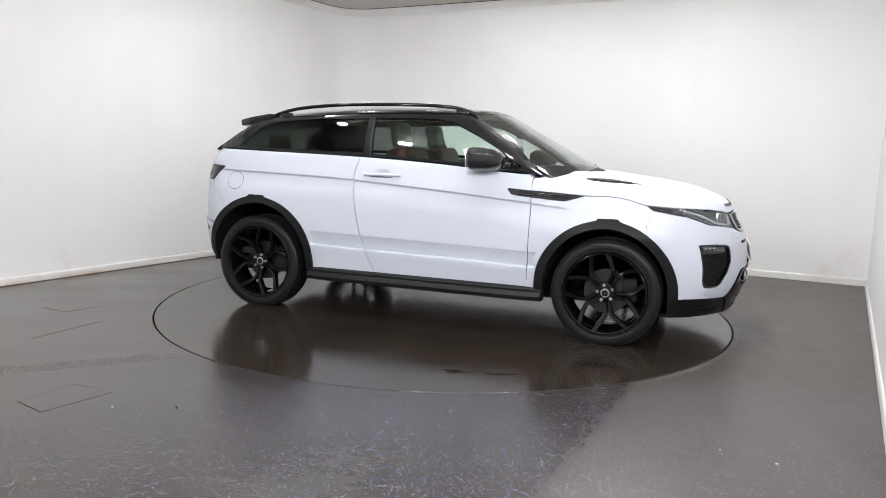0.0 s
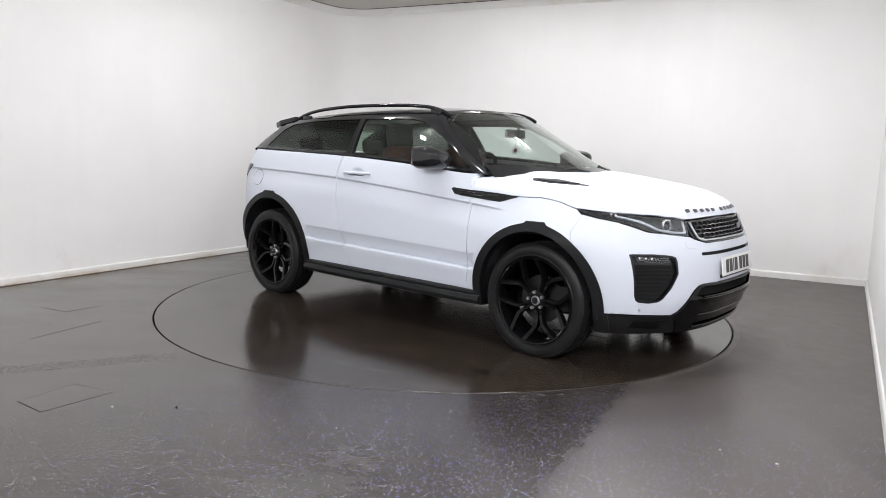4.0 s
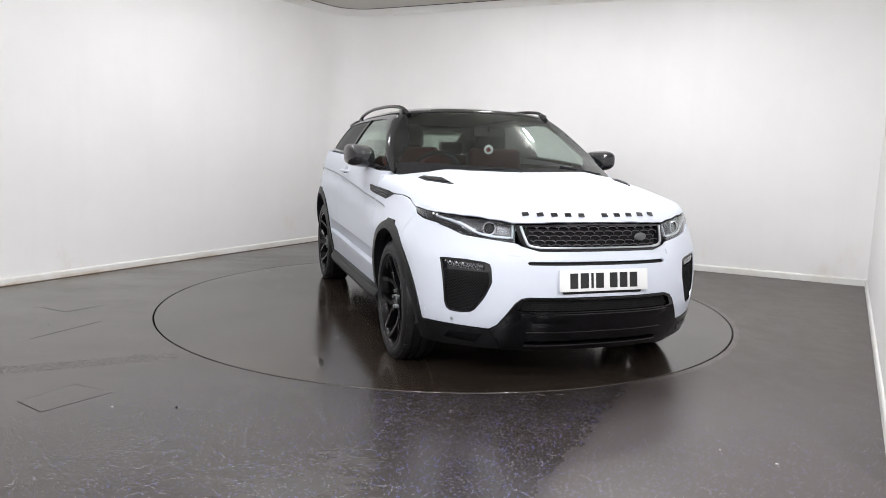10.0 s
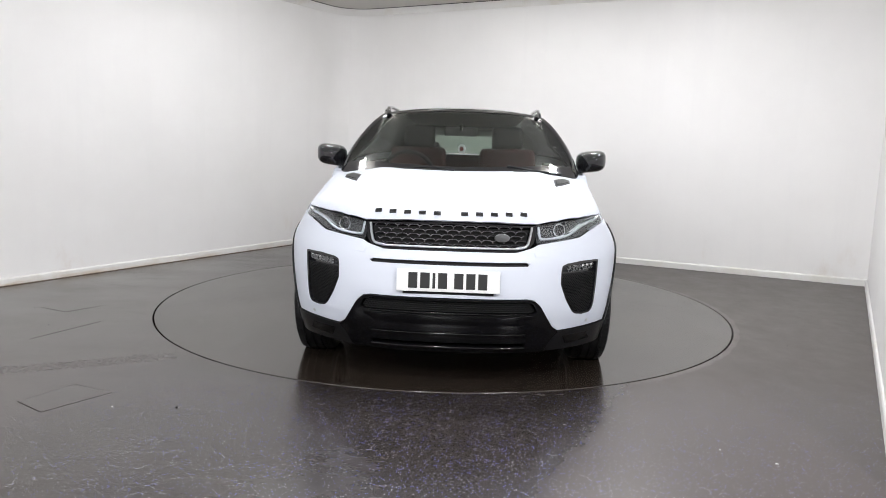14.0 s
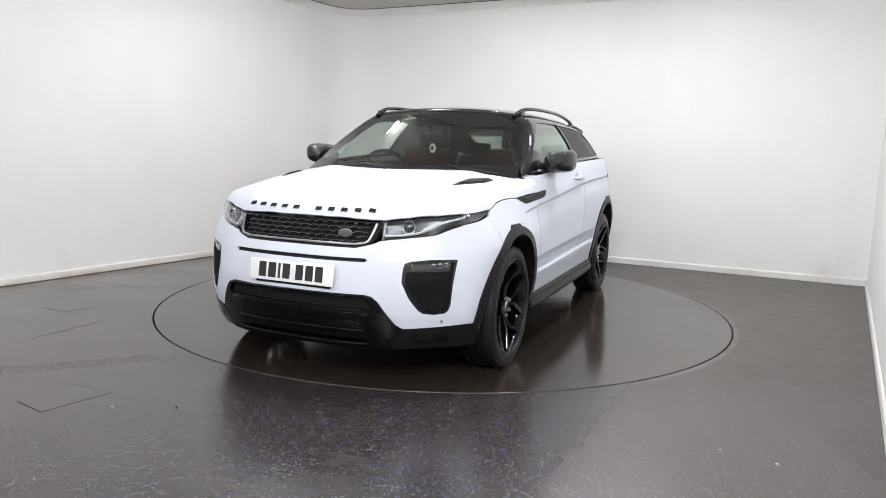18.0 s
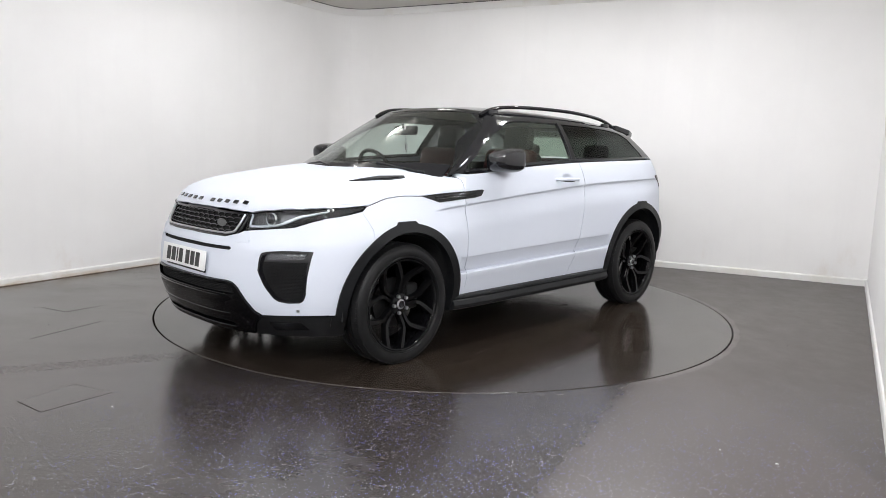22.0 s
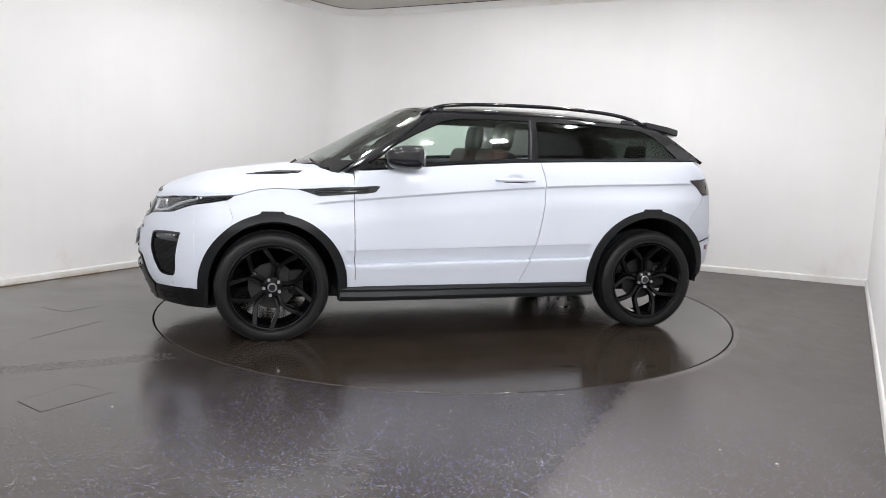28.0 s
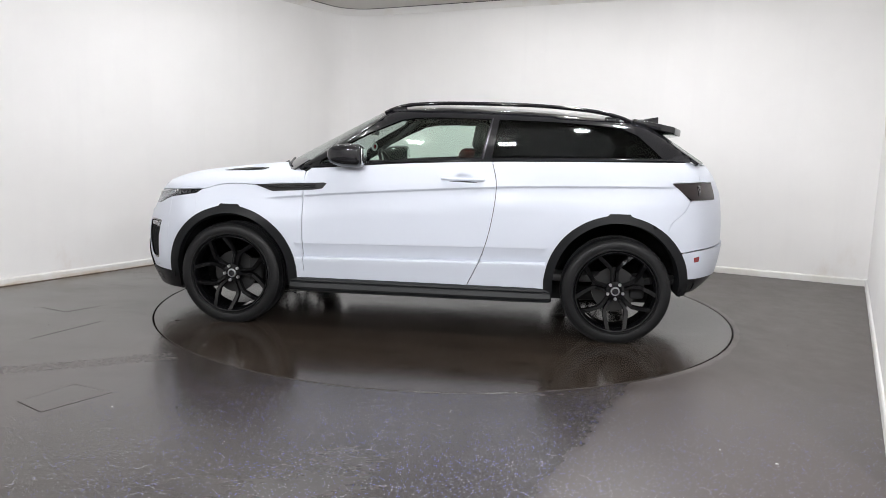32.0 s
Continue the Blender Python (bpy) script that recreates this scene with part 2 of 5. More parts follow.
def piece(name, me, parent=None, label="", at=None):
    ob = new(name, me)
    ob.parent = parent
    if at is not None:
        ob.matrix_basis = at
    return tagged(ob, label)


def box_bm(sx, sy, sz, bevel=0.0, at=None, segs=2, bm=None):
    own = bmesh.new()
    bmesh.ops.create_cube(own, size=1.0, matrix=Matrix.Diagonal((sx, sy, sz, 1)))
    if bevel:
        bmesh.ops.bevel(own, geom=own.edges[:], offset=bevel, segments=segs, profile=0.5, affect="EDGES")
    if at is not None:
        own.transform(at)
    return join_bm(bm, own)


def join_bm(bm, own):
    if bm is None:
        return own
    me = bpy.data.meshes.new("tmp")
    own.to_mesh(me)
    own.free()
    bm.from_mesh(me)
    bpy.data.meshes.remove(me)
    return bm


def cyl_bm(r1, r2, depth, at=None, n=24, bevel=0.0, bm=None):
    own = bmesh.new()
    bmesh.ops.create_cone(own, cap_ends=True, segments=n, radius1=r1, radius2=r2, depth=depth)
    if bevel:
        rim = [e for e in own.edges if len(e.link_faces) == 2 and e.calc_face_angle(0) > 0.8]
        bmesh.ops.bevel(own, geom=rim, offset=bevel, segments=2, profile=0.5, affect="EDGES")
    if at is not None:
        own.transform(at)
    return join_bm(bm, own)


def lathe_bm(profile, n=64, bm=None, at=None):
    """Turn a closed (radius, height) outline about the y axis."""
    own = bmesh.new()
    rings = []
    for k in range(n):
        a = 2 * math.pi * k / n
        rings.append([own.verts.new((r * math.sin(a), h, r * math.cos(a))) for r, h in profile])
    m = len(profile)
    for k in range(n):
        a, b = rings[k], rings[(k + 1) % n]
        for i in range(m):
            j = (i + 1) % m
            own.faces.new((a[i], a[j], b[j], b[i]))
    bmesh.ops.recalc_face_normals(own, faces=own.faces[:])
    if at is not None:
        own.transform(at)
    return join_bm(bm, own)


def tube_bm(points, radii, n=10, bm=None, squash=1.0):
    """A round bar along points; radii one for all or one each."""
    own = bmesh.new()
    pts = [Vector(q) for q in points]
    rings = []
    for i, q in enumerate(pts):
        d = (pts[min(i + 1, len(pts) - 1)] - pts[max(i - 1, 0)]).normalized()
        u = d.cross(Vector((0, 0, 1)))
        u = u.normalized() if u.length > 1e-4 else Vector((1, 0, 0))
        v = u.cross(d)
        r = radii[i] if isinstance(radii, (list, tuple)) else radii
        rings.append([own.verts.new(q + r * (math.cos(2 * math.pi * k / n) * u + squash * math.sin(2 * math.pi * k / n) * v)) for k in range(n)])
    for a, b in zip(rings, rings[1:]):
        for k in range(n):
            own.faces.new((a[k], a[(k + 1) % n], b[(k + 1) % n], b[k]))
    own.faces.new(rings[0][::-1])
    own.faces.new(rings[-1])
    bmesh.ops.recalc_face_normals(own, faces=own.faces[:])
    return join_bm(bm, own)


def prism_bm(outline, lo, hi, bevel=0.0, bm=None, at=None):
    """A slab from an (x, y) outline between two heights."""
    own = bmesh.new()
    f = own.faces.new([own.verts.new((x, y, lo)) for x, y in outline])
    g = bmesh.ops.extrude_face_region(own, geom=[f])
    bmesh.ops.translate(own, vec=(0, 0, hi - lo), verts=[v for v in g["geom"] if isinstance(v, bmesh.types.BMVert)])
    bmesh.ops.recalc_face_normals(own, faces=own.faces[:])
    if bevel:
        bmesh.ops.bevel(own, geom=own.edges[:], offset=bevel, segments=2, profile=0.5, affect="EDGES")
    if at is not None:
        own.transform(at)
    return join_bm(bm, own)


# ---- the hall ----
LEFT_A, LEFT_B = Vector((-6.592, -4.702)), Vector((-1.319, 4.145))
CORNER_R = Vector((4.259, 1.289))
BACK_DIR = Vector((-0.8986, 0.4387))
RIGHT_END = Vector((1.751, -3.25))


def cross2(a, d, b, e):
    k = (b - a).x * e.y - (b - a).y * e.x
    return a + d * (k / (d.x * e.y - d.y * e.x))


CORNER_L = cross2(LEFT_A, (LEFT_B - LEFT_A).normalized(), CORNER_R, BACK_DIR)
ROUND = 0.5


def hall_line():
    """The inner line of the walls: along the left, round the far corner, along the back, the right and behind."""
    d1, d2 = (LEFT_A - CORNER_L).normalized(), (CORNER_R - CORNER_L).normalized()
    a, b = CORNER_L + d1 * ROUND, CORNER_L + d2 * ROUND
    bend = []
    for k in range(13):
        s = k / 12
        bend.append(a * (1 - s) ** 2 + CORNER_L * 2 * s * (1 - s) + b * s * s)
    return [LEFT_A] + bend + [CORNER_R]


def wall_run(name, line, height, thick, mat, label, base=0.0):
    """A wall along a line, its inner face on the line."""
    out = []
    for i, q in enumerate(line):
        d = (line[min(i + 1, len(line) - 1)] - line[max(i - 1, 0)]).normalized()
        out.append(q + Vector((-d.y, d.x)) * thick)
    n = len(line)
    verts = [(q.x, q.y, z) for z in (base, height) for q in line] + [(q.x, q.y, z) for z in (base, height) for q in out]
    faces = []
    for i in range(n - 1):
        faces += [(i, n + i, n + i + 1, i + 1), (2 * n + i, 2 * n + i + 1, 3 * n + i + 1, 3 * n + i),
                  (n + i, 3 * n + i, 3 * n + i + 1, n + i + 1), (i, i + 1, 2 * n + i + 1, 2 * n + i)]
    faces += [(0, 2 * n, 3 * n, n), (n - 1, 2 * n - 1, 4 * n - 1, 3 * n - 1)]
    bm = bmesh.new()
    bv = [bm.verts.new(v) for v in verts]
    for f in faces:
        bm.faces.new([bv[k] for k in f])
    bmesh.ops.recalc_face_normals(bm, faces=bm.faces[:])
    ob = part(name, bm, mat, None, label, True, 30)
    return tagged(ob, kind="structure", category="wall")


LINE = hall_line()
wall_run("wall_left", LINE[:8], CEIL + 0.1, 0.15, WALL, "smooth white painted wall running into a rounded corner", -0.01)
wall_run("wall_back", LINE[7:], CEIL + 0.1, 0.15, WALL, "smooth white painted back wall from the rounded corner", -0.01)
RIGHT = [CORNER_R, RIGHT_END]
wall_run("wall_right", RIGHT, CEIL + 0.1, 0.12, WALL, "white painted side wall with a ragged lower edge", -0.01)
BEHIND = [Vector((1.9, -3.2)), Vector((3.4, -3.6)), Vector((3.4, -9.0)), Vector((-6.61, -9.0)), Vector((-6.61, -4.69))]
wall_run("wall_behind", BEHIND, CEIL + 0.1, 0.15, WALL, "plain white wall closing the hall behind", -0.01)


def skirting(name, line, inset, label):
    pts = []
    for i, q in enumerate(line):
        d = (line[min(i + 1, len(line) - 1)] - line[max(i - 1, 0)]).normalized()
        pts.append((q, Vector((d.y, -d.x))))
    prof = [(0.0, 0.0), (0.016, 0.0), (0.016, 0.057), (0.010, 0.067), (0.0, 0.070)]
    bm = bmesh.new()
    rows = [[bm.verts.new((*(q + s * (w + inset)), h)) for w, h in prof] for q, s in pts]
    for a, b in zip(rows, rows[1:]):
        for i in range(len(prof) - 1):
            bm.faces.new((a[i], b[i], b[i + 1], a[i + 1]))
    bm.faces.new(rows[0])
    bm.faces.new(rows[-1][::-1])
    bmesh.ops.recalc_face_normals(bm, faces=bm.faces[:])
    return tagged(part(name, bm, SKIRT, None, label, True, 30), category="skirting board", kind="structure")


skirting("baseboard_left", LINE[:8], 0.002, "white skirting board with brown scuffs along its foot")
skirting("baseboard_back", LINE[7:], 0.002, "white skirting board along the back wall")
skirting("baseboard_right", RIGHT, 0.002, "white skirting board at the side wall")

# ceiling: one slab, with a shadow gap and a small cove where it meets the walls
bm = bmesh.new()
ring = [*LINE, RIGHT_END, *BEHIND]
f = bm.faces.new([bm.verts.new((q.x, q.y, CEIL)) for q in ring])
g = bmesh.ops.extrude_face_region(bm, geom=[f])
bmesh.ops.translate(bm, vec=(0, 0, 0.12), verts=[v for v in g["geom"] if isinstance(v, bmesh.types.BMVert)])
bmesh.ops.recalc_face_normals(bm, faces=bm.faces[:])
tagged(part("ceiling", bm, CEILING, None, "pale grey plain ceiling over the hall", False), category="ceiling", kind="structure")
bm = bmesh.new()
rows = []
for i, q in enumerate(LINE):
    d = (LINE[min(i + 1, len(LINE) - 1)] - LINE[max(i - 1, 0)]).normalized()
    s = Vector((d.y, -d.x))
    rows.append([bm.verts.new((*(q + s * w), CEIL + h)) for w, h in ((0.002, -0.085), (0.010, -0.083), (0.022, -0.045), (0.042, -0.016), (0.055, -0.004), (0.002, -0.004))])
for a, b in zip(rows, rows[1:]):
    for i in range(6):
        bm.faces.new((a[i], b[i], b[(i + 1) % 6], a[(i + 1) % 6]))
bmesh.ops.recalc_face_normals(bm, faces=bm.faces[:])
tagged(part("trim_cornice", bm, SKIRT, None, "thin white cornice strip under the ceiling"), category="trim", kind="structure")

bm = bmesh.new()
rows = []
for i, q in enumerate(LINE):
    d = (LINE[min(i + 1, len(LINE) - 1)] - LINE[max(i - 1, 0)]).normalized()
    s = Vector((d.y, -d.x))
    rows.append([bm.verts.new((*(q + s * w), CEIL + h)) for w, h in ((0.055, -0.006), (0.068, -0.006), (0.068, -0.001), (0.055, -0.001))])
for a, b in zip(rows, rows[1:]):
    for i in range(4):
        bm.faces.new((a[i], b[i], b[(i + 1) % 4], a[(i + 1) % 4]))
bmesh.ops.recalc_face_normals(bm, faces=bm.faces[:])
tagged(part("trim_shadow_gap", bm, DARK, None, "thin dark joint between cornice and ceiling"), category="trim", kind="structure")
# the brown dirt line at the skirting's foot, built as a thin raised strip
bm = bmesh.new()
rows = []
for q in LINE[:6]:
    d = (LINE[1] - LINE[0]).normalized()
    s = Vector((d.y, -d.x))
    rows.append([bm.verts.new((*(q + s * w), h)) for w, h in ((0.019, 0.0), (0.024, 0.0), (0.022, 0.004), (0.019, 0.007))])
for a, b in zip(rows, rows[1:]):
    for i in range(4):
        bm.faces.new((a[i], b[i], b[(i + 1) % 4], a[(i + 1) % 4]))
bmesh.ops.recalc_face_normals(bm, faces=bm.faces[:])
tagged(part("trim_dirt_line", bm, DIRT_LINE, None, "thin brown dirt line along the foot of the skirting"), category="trim", kind="structure")

# floor with a round opening for the turntable
TABLE_R = 2.2325
N = 160
circle = [(math.cos(2 * math.pi * k / N), math.sin(2 * math.pi * k / N)) for k in range(N)]
outer = []
for c, s in circle:
    k = min(7.5 / max(abs(c), 1e-6), 10.5 / max(abs(s), 1e-6))
    outer.append((c * k, s * k))
R1 = TABLE_R + 0.011
verts = [(c * R1, s * R1, 0) for c, s in circle] + [(x, y, 0) for x, y in outer] + [(c * R1, s * R1, -0.08) for c, s in circle]
faces = []
for k in range(N):
    j = (k + 1) % N
    faces += [(k, N + k, N + j, j), (k, j, 2 * N + j, 2 * N + k)]
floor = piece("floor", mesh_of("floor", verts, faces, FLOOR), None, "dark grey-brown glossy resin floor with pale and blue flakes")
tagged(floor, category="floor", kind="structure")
pit = part("floor_pit", cyl_bm(TABLE_R + 0.1, TABLE_R + 0.1, 0.02, pose(0, 0, -0.09), 96), DARK, None, "dark shallow pit under the turntable", False)
tagged(pit, category="floor", kind="structure")

turntable = new("turntable")
tagged(turntable, "round dark resin turntable flush with the floor", "turntable")
part("deck", cyl_bm(TABLE_R - 0.012, TABLE_R - 0.012, 0.06, pose(0, 0, -0.0295), N), TABLE, turntable, "", False)
bm = bmesh.new()
rows = [[bm.verts.new((c * r, s * r, z)) for r, z in ((TABLE_R - 0.012, 0.0005), (TABLE_R - 0.002, 0.0005), (TABLE_R, -0.002), (TABLE_R, -0.06), (TABLE_R - 0.012, -0.06))] for c, s in circle]
for a, b in zip(rows, [*rows[1:], rows[0]]):
    for i in range(5):
        bm.faces.new((a[i], b[i], b[(i + 1) % 5], a[(i + 1) % 5]))
bmesh.ops.recalc_face_normals(bm, faces=bm.faces[:])
part("edge_strip", bm, TABLE, turntable, "thin worn edge strip")


def ceiling_panel(x, y, wide, glow_mat, tilt):
    e = new("ceiling_light")
    e.matrix_basis = hung(x, y, tilt)
    tagged(e, "small square white flood lamp tilted at the wall, lit" if tilt > 0 else "wide square white flood lamp tilted at the turntable, lit", "ceiling light", "wall floods" if tilt > 0 else "wide floods")
    part("bracket", tube_bm([(0, 0, 0), Matrix.Rotation(radians(tilt), 3, "Y") @ Vector((0, 0, 0.10 if tilt > 0 else 0.22))], 0.012), SKIRT, e)
    bm = None
    w = wide + 0.05
    for sx, sy, px, py in ((w, 0.03, 0, w / 2 - 0.015), (w, 0.03, 0, -w / 2 + 0.015), (0.03, w - 0.06, w / 2 - 0.015, 0), (0.03, w - 0.06, -w / 2 + 0.015, 0)):
        bm = box_bm(sx, sy, 0.028, 0.003, pose(px, py, -0.014), 1, bm)
    part("frame", bm, SKIRT, e)
    part("diffuser", box_bm(w - 0.06, w - 0.06, 0.012, 0.0, pose(0, 0, -0.012)), glow_mat, e, "", False)


for q in PANELS:
    ceiling_panel(*q, PANEL_W, PANEL_GLOW, PANEL_TILT)
for q in REAR_PANELS:
    ceiling_panel(*q, REAR_W, REAR_GLOW, rear_tilt(q))


# ---- the car: x forward, y to its left, z up, from the middle between its axles ----
TURN_START, TURN_RATE = 19.637, 5.1984
CAR_X, CAR_Y, CAR_Z = 0.0734, 0.1185, -0.013
AXLE, WHEEL_Z, WHEEL_Y = 1.33, 0.362, 0.82

def spline(v, *knots):
    """A smooth curve through (place, value) knots, flat beyond its ends."""
    k = np.array(knots, float)
    x, f = k[:, 0], k[:, 1]
    d = np.diff(f) / np.diff(x)
    m = np.zeros(len(x))
    for i in range(1, len(x) - 1):
        if d[i - 1] * d[i] > 0:
            m[i] = 2 * d[i - 1] * d[i] / (d[i - 1] + d[i])
    m[0], m[-1] = d[0], d[-1]
    v = np.clip(v, x[0], x[-1])
    i = np.clip(np.searchsorted(x, v) - 1, 0, len(x) - 2)
    h = x[i + 1] - x[i]
    s = (v - x[i]) / h
    return (f[i] * (1 + 2 * s) * (1 - s) ** 2 + m[i] * h * s * (1 - s) ** 2
            + f[i + 1] * s * s * (3 - 2 * s) + m[i + 1] * h * s * s * (s - 1))


def smax(a, b, k):
    h = np.clip(0.5 + 0.5 * (a - b) / k, 0, 1)
    return b + (a - b) * h + k * h * (1 - h)


def step(a, b, v):
    s = np.clip((v - a) / (b - a), 0, 1)
    return s * s * (3 - 2 * s)


def belt_z(x):
    return spline(x, (-1.9, 1.228), (-0.5, 1.196), (0.1, 1.167), (0.8, 1.115), (1.0, 1.11))


def crease_z(x):
    return spline(x, (-1.75, 1.065), (-0.8, 1.04), (0.03, 0.99), (1.02, 0.905), (1.15, 0.89))


def side_y(x, z):
    """Half width of the lower body."""
    low = z - 0.035 * np.clip((0.88 - x) / 1.78, 0, 1) * step(0.34, 0.44, z) * step(0.86, 0.66, z)
    y = spline(low, (0.22, 0.86), (0.34, 0.895), (0.44, 0.918), (0.492, 0.928), (0.4985, 0.925), (0.5015, 0.893), (0.506, 0.893), (0.511, 0.900), (0.55, 0.9105), (0.594, 0.9235), (0.602, 0.9275), (0.63, 0.928), (0.75, 0.927), (0.92, 0.926),
               (1.0, 0.918), (1.1, 0.898), (1.2, 0.868), (1.3, 0.83))
    plain = spline(z, (0.22, 0.86), (0.34, 0.895), (0.47, 0.918), (0.60, 0.9265), (0.75, 0.927), (0.92, 0.926), (1.0, 0.918), (1.1, 0.898), (1.2, 0.868), (1.3, 0.83))
    y = plain + (y - plain) * step(0.858, 0.842, np.abs(x))
    high = step(0.72, 1.02, z)
    y = y - high * (0.098 * np.clip((x - 0.5) / 1.0, 0, 1.7) ** 1.15)
    y = y - (1 - high) * 0.05 * np.clip((x - 1.3) / 0.6, 0, 1.5) ** 2
    y = y - 0.10 * np.clip((-1.25 - x) / 0.7, 0, 1.5) ** 2
    for c in (1.33, -1.33):
        y = y + 0.034 * np.exp(-((x - c) / 0.42) ** 2) * np.exp(-((z - 0.72) / 0.22) ** 2)
    y = y - 0.016 * np.exp(-(((x + 0.29) / 0.055) ** 2 + ((z - 1.080) / 0.026) ** 2) ** 1.5)
    d = z - crease_z(x)
    y = y - 0.013 * step(0.007, -0.007, d) * step(-0.16, -0.02, d) * step(1.1, 0.95, x) * step(-1.75, -1.6, x)
    return y


def hood_z(x, y):
    c = spline(x, (0.6, 1.132), (1.0, 1.134), (1.2, 1.120), (1.5, 1.086), (1.78, 1.046), (1.98, 0.993), (2.09, 0.95), (2.23, 0.86))
    r = c - spline(x, (0.8, 0.03), (1.1, 0.05), (1.4, 0.06), (1.8, 0.075), (2.2, 0.095)) * (np.abs(y) / 0.78) ** spline(x, (1.0, 5.0), (1.6, 4.2), (2.0, 2.8)) + 0.012 * step(0.62, 0.5, np.abs(y)) * step(2.1, 1.8, x)
    return np.where(x < 0.79, np.maximum(r, belt_z(x) + 0.03), r)


def nose_x(y, z):
    c = spline(z, (0.2, 2.115), (0.3, 2.165), (0.45, 2.213), (0.556, 2.22), (0.666, 2.209), (0.72, 2.194), (0.8, 2.157), (0.88, 2.117), (1.0, 2.06))
    return c - 0.6 * np.abs(y) ** 2.9


def tail_x(y, z):
    c = spline(z, (0.3, -1.97), (0.45, -2.105), (0.71, -2.142), (0.96, -2.122), (1.12, -2.065), (1.25, -1.96))
    return c + 0.5 * np.abs(y) ** 2.9


def lower(x, y, z):
    y = np.abs(y)
    f = smax(y - side_y(x, z), z - hood_z(x, y), 0.05)
    f = smax(f, x - nose_x(y, z), 0.06)
    return smax(f, tail_x(y, z) - x, 0.08)


def roof_z(x, y):
    c = spline(x, (-2.0, 1.43), (-1.6, 1.502), (-1.25, 1.547), (-0.6, 1.587), (-0.1, 1.596), (0.25, 1.577), (0.6, 1.52))
    return c - 0.05 * (np.abs(y) / 0.6) ** 2.4


def cabin_y(x, z):
    y = 0.868 - 0.47 * np.clip(z - 1.17, -0.2, 1) - 0.6 * np.clip(z - 1.17, 0, 1) ** 2
    y = y - 0.12 * np.clip((-0.9 - x) / 1.0, 0, 2) ** 2
    return y - 0.10 * np.clip((x - 0.1) / 0.8, 0, 1.5) ** 2


def screen_x(y, z):
    return 1.18 - (z - 1.12) * 1.81 - 0.12 * (z - 1.12) ** 2 - 0.5 * y * y


def back_x(y, z):
    return -1.52 - (1.53 - z) * 1.55 + 0.28 * y * y


def cabin(x, y, z):
    y = np.abs(y)
    f = smax(y - cabin_y(x, z), z - roof_z(x, y), 0.05)
    f = smax(f, x - screen_x(y, z), 0.03)
    return smax(f, back_x(y, z) - x, 0.04)


def meet(shape, axis, a, b, lo, hi):
    """The outermost root of a shape along an axis, between lo (inside) and hi (outside)."""
    a, b = np.asarray(a, float), np.asarray(b, float)
    lo, hi = np.full(a.shape, float(lo)), np.full(a.shape, float(hi))
    for _ in range(36):
        m = (lo + hi) / 2
        q = {"y": (a, m, b), "z": (a, b, m), "x": (m, a, b)}[axis]
        inside = shape(*q) < 0
        lo, hi = np.where(inside, m, lo), np.where(inside, hi, m)
    return (lo + hi) / 2


def gradient(shape, P):
    e = 1e-3
    g = np.stack([shape(*(P + e * k).T) - shape(*(P - e * k).T) for k in np.eye(3)], 1)
    return g / np.maximum(np.linalg.norm(g, axis=1, keepdims=True), 1e-9)


def dense(poly, cell):
    out = []
    for a, b in zip(poly, [*poly[1:], poly[0]]):
        a, b = np.array(a, float), np.array(b, float)
        n = max(1, int(np.hypot(*(b - a)) / cell))
        out += [a + (b - a) * k / n for k in range(n)]
    return out


def inside(poly, P):
    q = np.array(poly)
    r = np.roll(q, -1, 0)
    hit = np.zeros(len(P), bool)
    for (x1, y1), (x2, y2) in zip(q, r):
        c = (y1 > P[:, 1]) != (y2 > P[:, 1])
        hit ^= c & (P[:, 0] < (x2 - x1) * (P[:, 1] - y1) / (y2 - y1 + 1e-12) + x1)
    return hit


def curve2(*pts, n=6):
    """A smooth open line through (a, b) points."""
    q = [np.array(p, float) for p in pts]
    q = [2 * q[0] - q[1], *q, 2 * q[-1] - q[-2]]
    out = []
    for i in range(1, len(q) - 2):
        a, b, c, d = q[i - 1:i + 3]
        for k in range(n):
            s = k / n
            out.append(tuple(0.5 * (2 * b + (c - a) * s + (2 * a - 5 * b + 4 * c - d) * s * s + (3 * b - a - 3 * c + d) * s ** 3)))
    return [*out, tuple(q[-2])]


RANGE = {"y": (0.0, 1.3), "z": (0.6, 1.8), "x": (0.4, 2.6), "-x": (-0.6, -2.6)}


